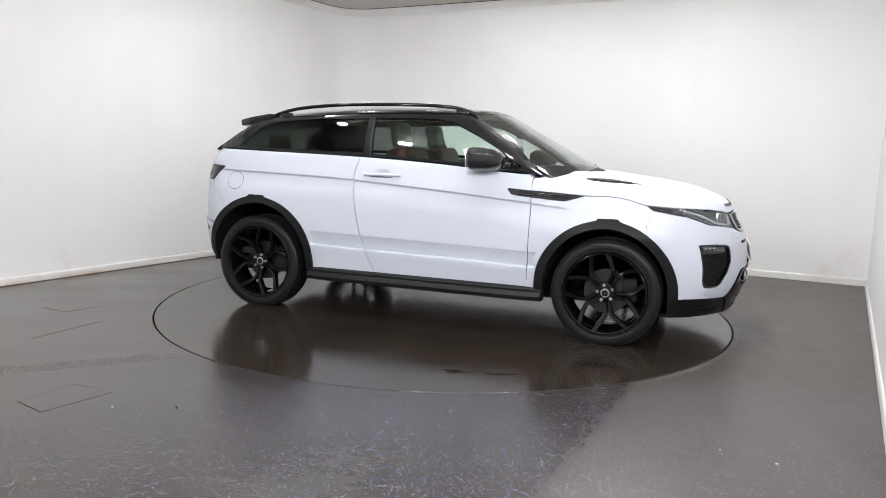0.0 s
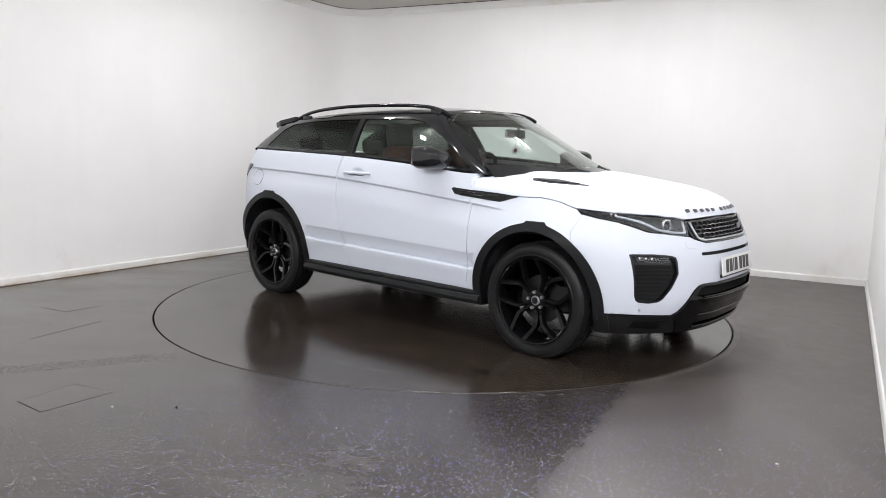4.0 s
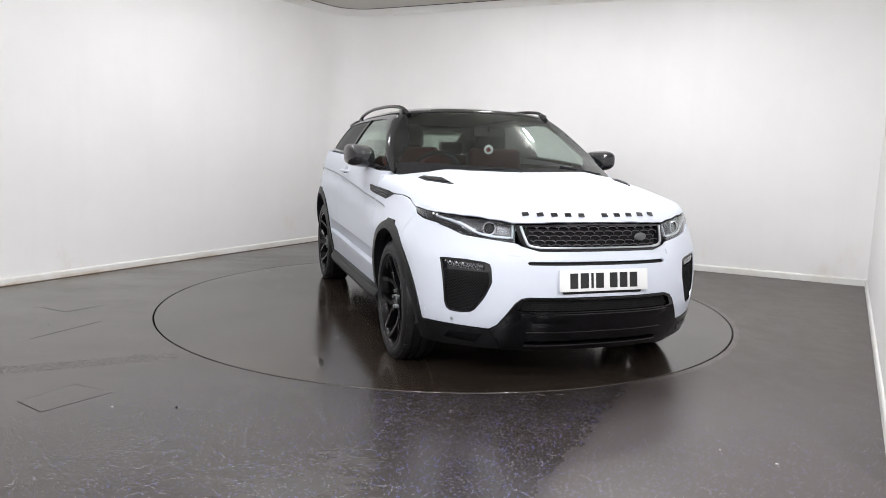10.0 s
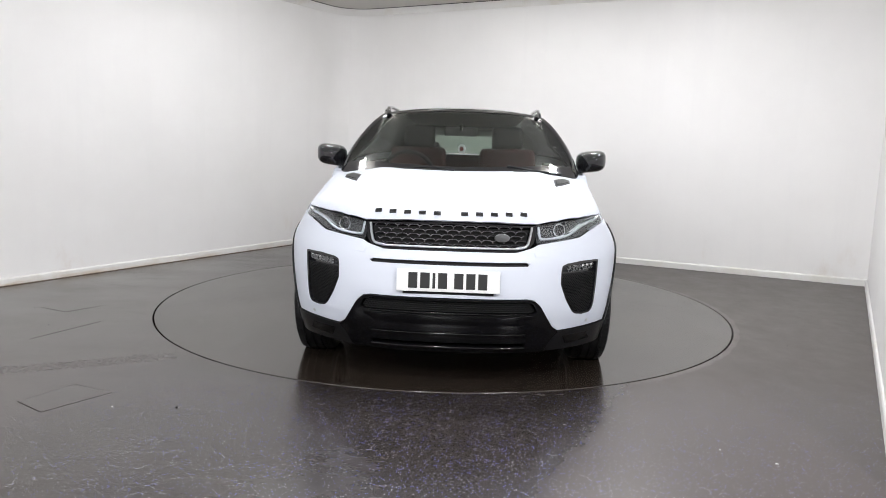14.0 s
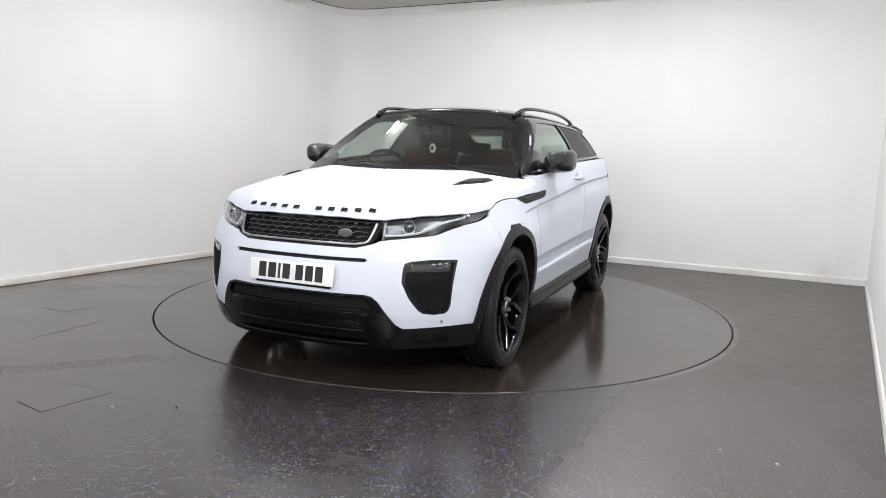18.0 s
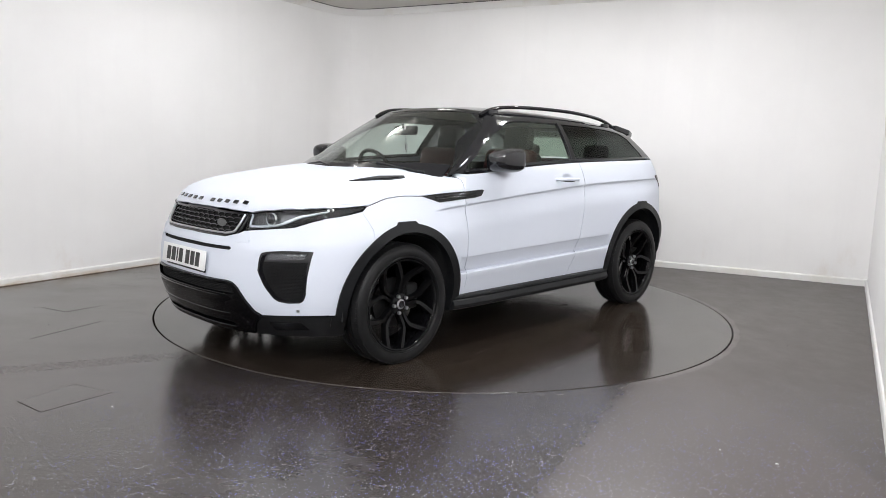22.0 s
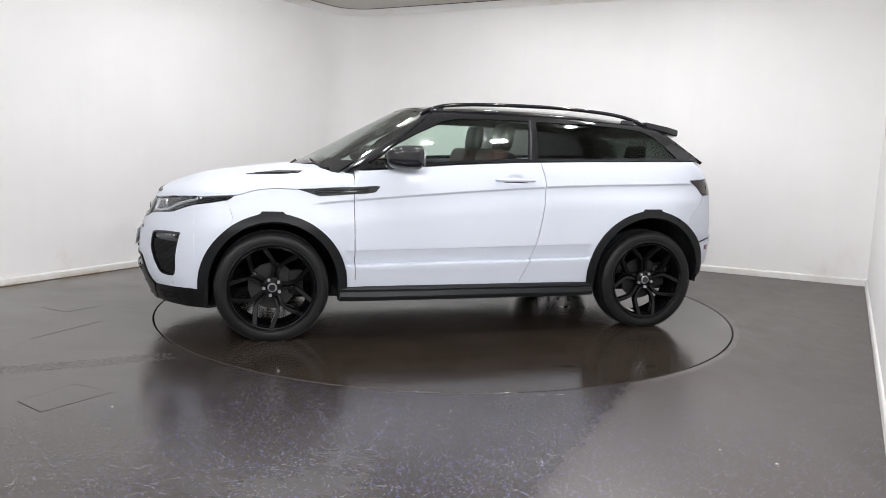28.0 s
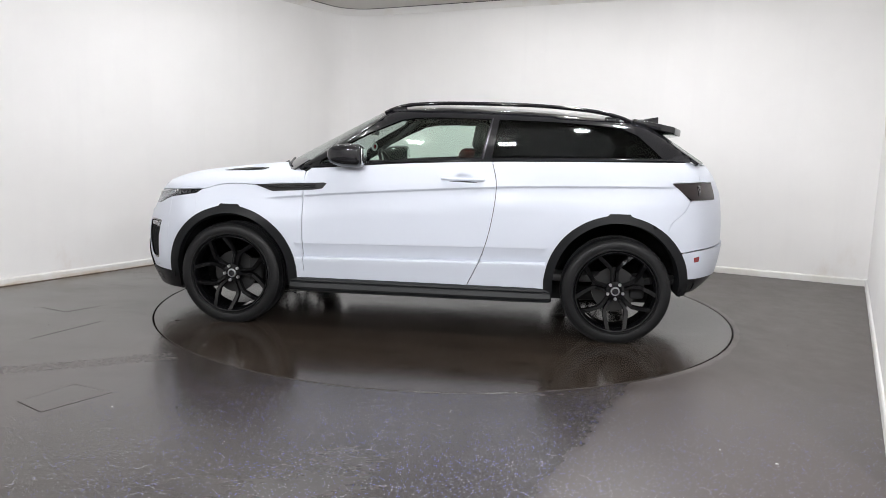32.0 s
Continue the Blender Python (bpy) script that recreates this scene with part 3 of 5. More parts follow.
def sheet(shape, axis, poly, holes=(), cell=0.04, lines=(), depth=0.012, lift=0.0, mirrored=False):
    """Vertices, faces and normals of a panel: a 2D outline laid onto a shape along an axis, with thickness."""
    loops = [dense(poly, cell * 0.6)] + [dense(h, cell * 0.6) for h in holes]
    pts, edges = [], []
    for loop in loops:
        s = len(pts)
        pts += loop
        edges += [(s + i, s + (i + 1) % len(loop)) for i in range(len(loop))]
    for line in lines:
        s = len(pts)
        pts += [np.array(q, float) for q in line]
        edges += [(s + i, s + i + 1) for i in range(len(line) - 1)]
    lo, hi = np.min(loops[0], 0), np.max(loops[0], 0)
    gx, gy = np.meshgrid(np.arange(lo[0] + cell / 2, hi[0], cell), np.arange(lo[1] + cell / 2, hi[1], cell))
    G = np.stack([gx.ravel() + 0.3 * cell * (np.round((gy.ravel() - lo[1]) / cell) % 2), gy.ravel()], 1)
    ok = inside(loops[0], G)
    for h in loops[1:]:
        ok &= ~inside(h, G)
    edge = np.array(pts)
    G = G[ok]
    if len(G):
        far = np.array([np.min(np.hypot(*(edge - g).T)) > 0.35 * cell for g in G])
        G = G[far]
    pts += list(G)
    out = geometry.delaunay_2d_cdt([Vector(q) for q in pts], edges, [], 0, 1e-5)
    P2, tris = np.array([tuple(v) for v in out[0]]), np.array([list(f) for f in out[2]])
    mid = P2[tris].mean(1)
    keep = inside(loops[0], mid)
    for h in loops[1:]:
        keep &= ~inside(h, mid)
    tris = tris[keep]
    used, tris = np.unique(tris, return_inverse=True)
    P2, tris = P2[used], tris.reshape(-1, 3)
    ax = axis[-1]
    w = meet(shape, ax, P2[:, 0], P2[:, 1], *RANGE[axis])
    P = {"y": np.stack([P2[:, 0], w, P2[:, 1]], 1), "z": np.stack([P2[:, 0], P2[:, 1], w], 1), "x": np.stack([w, P2[:, 0], P2[:, 1]], 1)}[ax]
    g = gradient(shape, P)
    P = P + g * lift
    fn = np.cross(P[tris[:, 1]] - P[tris[:, 0]], P[tris[:, 2]] - P[tris[:, 0]])
    flip = (fn * g[tris].mean(1)).sum(1) < 0
    tris[flip] = tris[flip][:, ::-1]
    if mirrored:
        P, g, tris = P * [1, -1, 1], g * [1, -1, 1], tris[:, ::-1]
    count = {}
    for t in tris:
        for a, b in ((t[0], t[1]), (t[1], t[2]), (t[2], t[0])):
            count[(a, b)] = 1
    n = len(P)
    V, F, NN = [P, P - g * depth], [*map(tuple, tris), *(tuple(t[::-1] + n) for t in tris)], [g, -g]
    rim_v, rim_n = [], []
    base = 2 * n
    for a, b in count:
        if (b, a) not in count:
            side = np.cross(P[b] - P[a], g[a])
            side /= max(np.linalg.norm(side), 1e-9)
            rim_v += [P[a], P[b], P[b] - g[b] * depth, P[a] - g[a] * depth]
            rim_n += [side] * 4
            F.append((base + 3, base + 2, base + 1, base))
            base += 4
    if rim_v:
        V.append(np.array(rim_v))
        NN.append(np.array(rim_n))
    return np.concatenate(V), F, np.concatenate(NN)


def panel(name, mat, parent, *sheets, label=""):
    """One mesh out of one or more sheets."""
    V, F, NN, k = [], [], [], 0
    for v, f, n in sheets:
        V.append(v)
        NN.append(n)
        F += [tuple(int(i) + k for i in q) for q in f]
        k += len(v)
    return piece(name, mesh_of(name, np.concatenate(V), F, mat, True, np.concatenate(NN)), parent, label)


def both(name, mat, parent, *args, label="", **kw):
    """The same panel on the left and on the right."""
    return [panel(name, mat, parent, *[sheet(*a, **{**kw, **k}, mirrored=s) for a, k in args], label=label) for s in (False, True)]


def whole(half):
    """A full outline from the half with y (first) or y (second) from 0 outwards and back to 0."""
    k = 0 if half[0][0] == 0.0 or half[-1][0] == 0.0 else 1
    other = [(-a, b) if k == 0 else (a, -b) for a, b in half[::-1] if abs((a, b)[k]) > 1e-6]
    return [*half, *other]


def on_side(shape, x, z):
    return float(meet(shape, "y", [x], [z], 0.0, 1.3)[0])


def on_nose(y, z):
    return float(meet(lower, "x", [y], [z], 0.4, 2.6)[0])


def arc(cx, cz, r, a0, a1, n=18, up=1.0):
    return [(cx + r * math.cos(radians(a0 + (a1 - a0) * k / n)), cz + up * r * math.sin(radians(a0 + (a1 - a0) * k / n))) for k in range(n + 1)]


car = new("car")
tagged(car, "white two-door SUV with gloss black roof and black alloy wheels", "car")

BELT = lambda a, b, n=12, d=0.0: [(a + (b - a) * k / n, float(belt_z(a + (b - a) * k / n)) + d) for k in range(n + 1)]
CREASE = lambda a, b, n=24: [[(a + (b - a) * k / n, float(crease_z(a + (b - a) * k / n)) + d) for k in range(n + 1)] for d in (0.010, 0.004, 0.0, -0.004, -0.010)]
LOW_Z = (0.480, 0.492, 0.4985, 0.5015, 0.506, 0.511, 0.52, 0.588, 0.594, 0.598, 0.602, 0.612)
LOW_LINE = lambda a, b, n=16: [[(a(z) + (b(z) - a(z)) * k / n, z + 0.035 * (0.88 - (a(z) + (b(z) - a(z)) * k / n)) / 1.78) for k in range(n + 1)] for z in LOW_Z]

# shut lines
SHUT = curve2((0.806, 1.014), (1.0, 1.004), (1.16, 0.994), (1.30, 0.996), (1.42, 0.984), (1.50, 0.962), (1.56, 0.946))
FRONT_SEAM = curve2((0.80, 1.113), (0.808, 1.02), (0.808, 0.70), (0.80, 0.352))
REAR_SEAM = curve2((-0.48, 1.195), (-0.512, 1.04), (-0.488, 0.80), (-0.43, 0.57), (-0.335, 0.357))
GAP = 0.0025


def seam_x(z, d):
    """Where the rear shut line crosses the pressed line of height z, moved by d."""
    line = REAR_SEAM[::-1]
    return float(np.interp(z + 0.0255, [q[1] for q in line], [q[0] for q in line])) + d


def shifted(line, dx):
    return [(x + dx, z) for x, z in line]


DISH = [[(-0.29 + k * 0.066 * math.cos(a), 1.080 + k * 0.031 * math.sin(a)) for a in np.linspace(0.0, 6.1, 24)] for k in (0.35, 0.7, 0.9, 1.1, 1.4)]
# door
both("door", PAINT, car, ((lower, "y", [*BELT(0.79, -0.475, 14), *shifted(REAR_SEAM, GAP)[1:], *shifted(FRONT_SEAM, -GAP)[::-1][:-1]]), {}),
     cell=0.045, lines=[*CREASE(0.785, -0.495), *LOW_LINE(lambda z: 0.7985, lambda z: seam_x(z, 0.0045)), *DISH])
# front wing
both("front_wing", PAINT, car, ((lower, "y", [*[(x, z - 0.005) for x, z in SHUT], (1.60, 0.912), (1.565, 0.815), *arc(1.318, 0.38, 0.425, 50, 176, 20, 1.05), (0.895, 0.352), (0.78, 0.352),
                                              *shifted(FRONT_SEAM, GAP)[::-1][1:-5]]), {}), cell=0.035, lines=[*CREASE(0.82, 1.12, 8), *LOW_LINE(lambda z: 0.842, lambda z: 0.8125, 2)])
# rear wing, from the door to the tail
REAR_OUT = [(-1.80, 1.222), (-1.85, 1.198), (-1.85, 1.10), (-1.66, 1.092), (-1.78, 0.978), (-1.755, 0.92), (-1.66, 0.83)]
both("rear_wing", PAINT, car, ((lower, "y", [*shifted(REAR_SEAM, -GAP)[::-1], *BELT(-0.485, -1.80, 14)[1:], *REAR_OUT[1:], *arc(-1.318, 0.40, 0.438, 135, 4, 20, 1.06), (-0.895, 0.352)]), {}),
     cell=0.045, lines=[*CREASE(-0.525, -1.72), *LOW_LINE(lambda z: seam_x(z, -0.0045), lambda z: -0.842)])
# rear bumper and tail (behind the wings)
both("rear_corner", PAINT, car, ((lower, "y", [(-1.662, 0.828), (-1.757, 0.918), (-1.785, 0.975), (-1.851, 0.98), (-1.851, 0.655), (-1.72, 0.635), *arc(-1.318, 0.40, 0.438, 148, 135, 4, 1.06)]), {}), cell=0.03)
y_tail = lambda z: on_side(lower, -1.85, z)
both("rear_bumper_corner", PAINT, car, ((lower, "y", [(-1.718, 0.628), (-1.852, 0.648), (-1.852, 0.46), (-1.754, 0.46), *arc(-1.318, 0.40, 0.438, 172, 150, 5, 1.06)]), {}), cell=0.03, lift=0.012)
low_bump = [(0.0, 0.46), *[(y_tail(z), z) for z in (0.46, 0.55, 0.648)], (0.4, 0.67), (0.0, 0.67)]
panel("rear_bumper", PAINT, car, sheet(lower, "-x", whole(low_bump), cell=0.05, lift=0.012))
tail = [(0.0, 0.675), (0.4, 0.675), *[(y_tail(z), z) for z in (0.655, 0.75, 0.9, 0.98)], (0.64, 0.98), (0.62, 1.095), *[(y_tail(z), z) for z in (1.1, 1.15, 1.185)], (0.68, 1.205), (0.0, 1.212)]
panel("tailgate", PAINT, car, sheet(lower, "-x", whole(tail), cell=0.05))
both("rear_skirt", TRIM, car, ((lower, "y", [(-1.752, 0.455), (-1.852, 0.455), (-1.852, 0.34), (-1.76, 0.34)]), {}), cell=0.03)
low_tail = [(0.0, 0.30), (y_tail(0.34), 0.34), (y_tail(0.455), 0.455), (0.0, 0.455)]
panel("rear_valance", TRIM, car, sheet(lower, "-x", whole(low_tail), cell=0.05))
for s in (False, True):
    t = panel("tail_lamp", SMOKED, car, sheet(lower, "y", [(-1.655, 1.086), (-1.86, 1.095), (-1.86, 0.983), (-1.79, 0.983)], cell=0.02, lift=0.004, mirrored=s),
              sheet(lower, "-x", [(0.62, 1.095), (y_tail(1.093), 1.095), (y_tail(1.04), 1.04), (y_tail(0.983), 0.983), (0.64, 0.983)], cell=0.02, lift=0.004, mirrored=s), label="smoked dark red tail lamp")
    panel("lamp_bar", CLEAR, t, sheet(lower, "y", [(-1.828, 1.075), (-1.852, 1.077), (-1.852, 1.01), (-1.838, 1.01)], cell=0.02, lift=0.007, depth=0.002, mirrored=s))
    panel("rear_reflector", RED_LENS, car, sheet(lower, "y", [(-1.825, 0.605), (-1.862, 0.612), (-1.862, 0.580), (-1.830, 0.574)], cell=0.02, lift=0.016, mirrored=s), label="red rear reflector")

# bonnet: its flanks above the shut line, and its top
top_line = SHUT[:-1]
edge = [(x, on_side(lower, x, z)) for x, z in top_line]
NOSE_TOP = [(on_nose(y, z), y) for y, z in ((0.795, 0.936), (0.745, 0.935), (0.68, 0.929), (0.56, 0.917), (0.452, 0.901), (0.38, 0.903), (0.30, 0.906), (0.15, 0.909), (0.0, 0.91))]
COWL = curve2((1.11, 0.0), (1.085, 0.25), (1.01, 0.45), (0.92, 0.66), (0.865, 0.77), (0.812, 0.826))
bonnet = panel("bonnet", PAINT, car, sheet(lower, "z", whole([*COWL, *edge, *NOSE_TOP]), cell=0.032))
both("bonnet_vent", TRIM, car, ((lower, "z", [(1.49, 0.592), (1.27, 0.60), (1.13, 0.675), (1.155, 0.712), (1.27, 0.70), (1.39, 0.645)]), {}), cell=0.03, lift=0.004)
both("vent_slat", TRIM, car, ((lower, "z", [(1.43, 0.603), (1.28, 0.613), (1.17, 0.675), (1.185, 0.695), (1.28, 0.685), (1.37, 0.64)]), {}), cell=0.03, lift=0.008, depth=0.006)

both("bonnet_edge", PAINT, bonnet, ((lower, "y", [(1.50, 0.968), (1.56, 0.9505), (1.70, 0.943), (1.80, 0.938), (1.86, 0.936), (1.86, 0.962), (1.75, 0.985), (1.60, 1.0), (1.50, 1.005)]), {}), cell=0.025, lift=-0.0015, depth=0.006)

# front bumper: face and corners
CUT = 1.80
y_cut = lambda z: on_side(lower, CUT, z)
FOG = [(0.779, 0.694), (0.765, 0.697), (0.673, 0.698), (0.59, 0.690), (0.565, 0.68), (0.559, 0.655), (0.557, 0.585), (0.590, 0.50), (0.628, 0.435), (0.648, 0.418), (0.69, 0.410), (0.735, 0.414), (0.750, 0.428), (0.760, 0.46)]
face = [(0.0, 0.762), (0.34, 0.762), (0.425, 0.785), (0.452, 0.80), (0.69, 0.829), (0.755, 0.862), *[(y_cut(z), z) for z in (0.88, 0.8, 0.7, 0.6, 0.5, 0.42, 0.358)],
        (0.575, 0.348), (0.545, 0.37), (0.47, 0.495), (0.44, 0.522), (0.40, 0.53), (0.0, 0.53)]
SLOT = [(0.0, 0.714), (0.395, 0.714), (0.41, 0.705), (0.40, 0.695), (0.0, 0.694)]
corner = [(CUT + 0.015, 0.88), (1.72, 0.895), (1.602, 0.915), (1.567, 0.815), *arc(1.318, 0.38, 0.425, 50, 2, 8, 1.05), (1.745, 0.355), (CUT + 0.015, 0.355)]
face = [*face[:-1], (0.0, 0.53)]
FOG = [(a + 0.020, b + 0.012) for a, b in FOG]
bump_sheets = [sheet(lower, "x", whole(face), holes=[FOG, [(-a, b) for a, b in FOG], whole(SLOT)], cell=0.035)]
bumper = panel("front_bumper", PAINT, car, *bump_sheets)
both("bumper_corner", PAINT, car, ((lower, "y", corner), {}), cell=0.03, lift=-0.0008)
panel("bumper_slot", LINER, bumper, sheet(lower, "x", [(-0.41, 0.717), (0.41, 0.717), (0.41, 0.692), (-0.41, 0.692)], cell=0.04, lift=-0.02))

# grille
GR_OUT = [(0.0, 0.905), (0.447, 0.893), (0.43, 0.81), (0.40, 0.775), (0.34, 0.765), (0.0, 0.765)]
grille = panel("grille", LINER, car, sheet(lower, "x", whole(GR_OUT), cell=0.04, lift=-0.035), label="black honeycomb front grille")
panel("grille_surround", BLACK, grille, sheet(lower, "x", whole(GR_OUT), holes=[whole([(0.0, 0.776), (0.335, 0.777), (0.385, 0.786), (0.402, 0.82), (0.415, 0.885), (0.0, 0.896)])], cell=0.03, lift=-0.006, depth=0.03))
for s in (1, -1):
    pts = [(0.418, 0.886), (0.405, 0.825), (0.388, 0.792), (0.335, 0.781)]
    part("grille_bar", tube_bm([(on_nose(y, z) + 0.002, s * y, z) for y, z in curve2(*pts)], 0.007), SATIN, grille, "satin silver side bar")
part("lower_bar", tube_bm([(on_nose(abs(y), 0.781) + 0.001, y, 0.781) for y in np.linspace(-0.335, 0.335, 21)], 0.0055), SATIN, grille)


def honeycomb(name, parent, y0, y1, z0, z1, w, h, back, bar, mat, keep):
    """Hexagon cells of thin bars, set back from the nose."""
    rows = int((z1 - z0) / h) + 1
    cols = int((y1 - y0) / w) + 1
    ends = []
    for r in range(rows):
        for c in range(cols):
            cy, cz = y0 + (c + 0.5 * (r % 2)) * w, z0 + r * h
            hexa = [(cy - w / 2, cz + h * 0.18), (cy - w * 0.28, cz + h / 2), (cy + w * 0.28, cz + h / 2), (cy + w / 2, cz + h * 0.18), (cy + w / 2, cz - h * 0.18)]
            ends += [(a, b) for a, b in zip(hexa, hexa[1:]) if keep(*a) and keep(*b)]
    E = np.array(ends).reshape(-1, 2)
    X = meet(lower, "x", np.abs(E[:, 0]), E[:, 1], 0.4, 2.6) - back
    verts, faces = [], []
    for k in range(len(ends)):
        p, q = Vector((X[2 * k], *E[2 * k])), Vector((X[2 * k + 1], *E[2 * k + 1]))
        u = Vector((1, 0, 0)).cross((q - p).normalized()) * bar
        deep = Vector((-0.012, 0, 0))
        n = len(verts)
        verts += [p - u, q - u, q + u, p + u, p - u + deep, q - u + deep, q + u + deep, p + u + deep]
        faces += [(n, n + 1, n + 2, n + 3), (n + 1, n, n + 4, n + 5), (n + 3, n + 2, n + 6, n + 7)]
    return tagged(piece(name, mesh_of(name, verts, faces, mat), parent), kind="stuff")


def in_grille(y, z):
    return abs(y) < 0.40 - max(0, 0.82 - z) * 0.6 and 0.785 < z < 0.89


honeycomb("honeycomb", grille, -0.42, 0.42, 0.785, 0.90, 0.058, 0.0225, 0.008, 0.0024, GUN, in_grille)
part("oval_badge", lathe_bm([(0.0, -0.004), (0.036, -0.004), (0.04, 0.0), (0.036, 0.004), (0.0, 0.005)], 32, None,
                            Matrix.Translation((on_nose(0.265, 0.833) + 0.0, 0.265, 0.833)) @ Matrix.Rotation(radians(8), 4, "Z") @ Matrix.Rotation(radians(-90), 4, "Z") @ Matrix.Diagonal((1, 1, 0.55, 1))), BADGE, grille, "plain oval dull silver badge")

# raised marks along the bonnet's edge, as plain bars
for y0, y1 in ((-0.405, -0.048), (0.045, 0.398)):
    for k in range(5):
        y = y0 + 0.024 + (y1 - y0 - 0.048) * k / 4
        z = 0.941 + 0.012 * abs(y)
        x = float(meet(lower, "x", [abs(y)], [z], 0.4, 2.6)[0])
        g = gradient(lower, np.array([[x, abs(y), z]]))[0] * [1, math.copysign(1, y), 1]
        b = box_bm(0.024, 0.036, 0.007, 0.002, pose(0, 0, 0.004), 1)
        ob = part("bonnet_mark", b, GUN, bonnet)
        tang = Vector((0, 1, 0))
        n = Vector(g)
        tang = (tang - n * n.dot(tang)).normalized()
        m = Matrix((tang.cross(n), tang, n)).transposed().to_4x4()
        ob.matrix_basis = Matrix.Translation((x, y, z)) @ m

# number plate with plain bars for its characters
px, lean = on_nose(0.0, 0.61) + 0.012, Matrix.Rotation(radians(-8), 4, "Y")
plate = part("number_plate", box_bm(0.006, 0.52, 0.111, 0.002, Matrix.Translation((px, 0, 0.619)) @ lean), PLATE_WHITE, car, "white plate with plain black bars")
y = -0.201
for k, wide in enumerate((0.046, 0.048, 0.014, 0.046, 0.046, 0.046, 0.046)):
    part("plate_bar", box_bm(0.002, wide, 0.079, 0.0006, Matrix.Translation((px, 0, 0.619)) @ lean @ pose(0.0035, y + wide / 2, 0), 1), INK, plate)
    y += wide + (0.035 if k == 3 else 0.014)
part("plate_holder", box_bm(0.012, 0.46, 0.02, 0.003, Matrix.Translation((px - 0.012, 0, 0.558))), TRIM, plate)

# ---- head lamps, fog lamps and the dark lower front ----
LAMP = [(0.440, 0.895), (0.56, 0.911), (0.68, 0.923), (0.745, 0.930)]
LAMP_IN = [(0.755, 0.872), (0.69, 0.838), (0.58, 0.815), (0.458, 0.806)]
lamp_cut = [(y_cut(0.932), 0.932), (y_cut(0.886), 0.886)]
lamp_face = [*LAMP, *lamp_cut, *LAMP_IN]
lamp_side = [(CUT + 0.006, 0.886), (1.72, 0.903), (1.60, 0.926), (1.555, 0.946), (1.70, 0.938), (CUT, 0.932)]
for s in (False, True):
    m = -1 if s else 1
    head = panel("head_lamp", LAMP_GREY, car, sheet(lower, "x", lamp_face, cell=0.03, lift=-0.03, mirrored=s), label="clear head lamp with dark housing and bright blades")
    panel("side_housing", BLACK, head, sheet(lower, "y", lamp_side, cell=0.02, lift=-0.012, depth=0.006, mirrored=s))
    panel("lens", CLEAR, head, sheet(lower, "x", lamp_face, cell=0.03, lift=0.0, depth=0.003, mirrored=s), sheet(lower, "y", lamp_side, cell=0.02, lift=0.0, depth=0.003, mirrored=s))
    c = Vector((on_nose(0.565, 0.868) - 0.012, m * 0.565, 0.868))
    turn = Matrix.Translation(c) @ Matrix.Rotation(radians(-90 + m * 18), 4, "Z")
    part("projector_ring", lathe_bm([(0.029, 0.004), (0.034, 0.005), (0.037, -0.004), (0.034, -0.012), (0.029, -0.004)], 32, None, turn), CHROME, head)
    part("projector_lens", lathe_bm([(0.0, 0.006), (0.012, 0.004), (0.022, -0.003), (0.028, -0.014), (0.0, -0.016)], 28, None, turn), GUN, head)
    guide = curve2((0.452, 0.886), (0.462, 0.832), (0.476, 0.825), (0.54, 0.828), (0.60, 0.837), (0.645, 0.855), (0.685, 0.880), (0.735, 0.900), (0.785, 0.915), n=4)
    part("light_guide", tube_bm([(on_nose(y, z) - 0.014, m * y, z) for y, z in guide], 0.0062, 8), GUIDE, head, "bright curved light guide")
    for low, high in (((0.628, 0.862), (0.700, 0.902)), ((0.660, 0.874), (0.735, 0.912)), ((0.700, 0.893), (0.775, 0.922))):
        panel("blade", SATIN, head, sheet(lower, "x", [low, (low[0] + 0.016, low[1] + 0.001), (high[0] + 0.012, high[1] - 0.004), high], cell=0.02, lift=-0.017, depth=0.008, mirrored=s))
    panel("inner_bezel", BLACK, head, sheet(lower, "x", [(0.462, 0.808), (0.58, 0.817), (0.69, 0.841), (0.755, 0.875), (0.80, 0.893), (0.80, 0.911), (0.745, 0.893), (0.692, 0.870), (0.65, 0.844), (0.60, 0.827), (0.47, 0.816)], cell=0.02, lift=-0.010, depth=0.012, mirrored=s))
    panel("top_bezel", BLACK, head, sheet(lower, "x", [(0.446, 0.893), (0.56, 0.909), (0.68, 0.921), (0.745, 0.928), (0.80, 0.931), (0.80, 0.922), (0.74, 0.920), (0.68, 0.913), (0.56, 0.900), (0.448, 0.884)], cell=0.02, lift=-0.012, depth=0.010, mirrored=s))
    for y, z in ((0.787, 0.921), (0.80, 0.926)):
        part("marker_bulb", lathe_bm([(0.0, 0.004), (0.006, 0.002), (0.007, -0.004), (0.0, -0.005)], 14, None, Matrix.Translation((on_nose(y, z) - 0.008, m * y, z)) @ Matrix.Rotation(radians(-90 + m * 40), 4, "Z")), PLATE_WHITE, head)
    panel("washer_cap", PAINT, bumper, sheet(lower, "x", [(0.43, 0.762), (0.505, 0.768), (0.508, 0.742), (0.44, 0.737)], cell=0.02, lift=0.003, depth=0.004, mirrored=s))
    part("parking_sensor", lathe_bm([(0.0, 0.003), (0.008, 0.003), (0.010, 0.0), (0.010, -0.01), (0.0, -0.01)], 16, None,
                                    Matrix.Translation((on_nose(0.74, 0.382), m * 0.74, 0.382)) @ Matrix.Rotation(radians(-90 + m * 35), 4, "Z")), SATIN, bumper)
    fog = panel("fog_lamp_bezel", BLACK, car, sheet(lower, "x", FOG, cell=0.03, lift=-0.028, depth=0.01, mirrored=s), label="black fog lamp bay with a mesh insert")
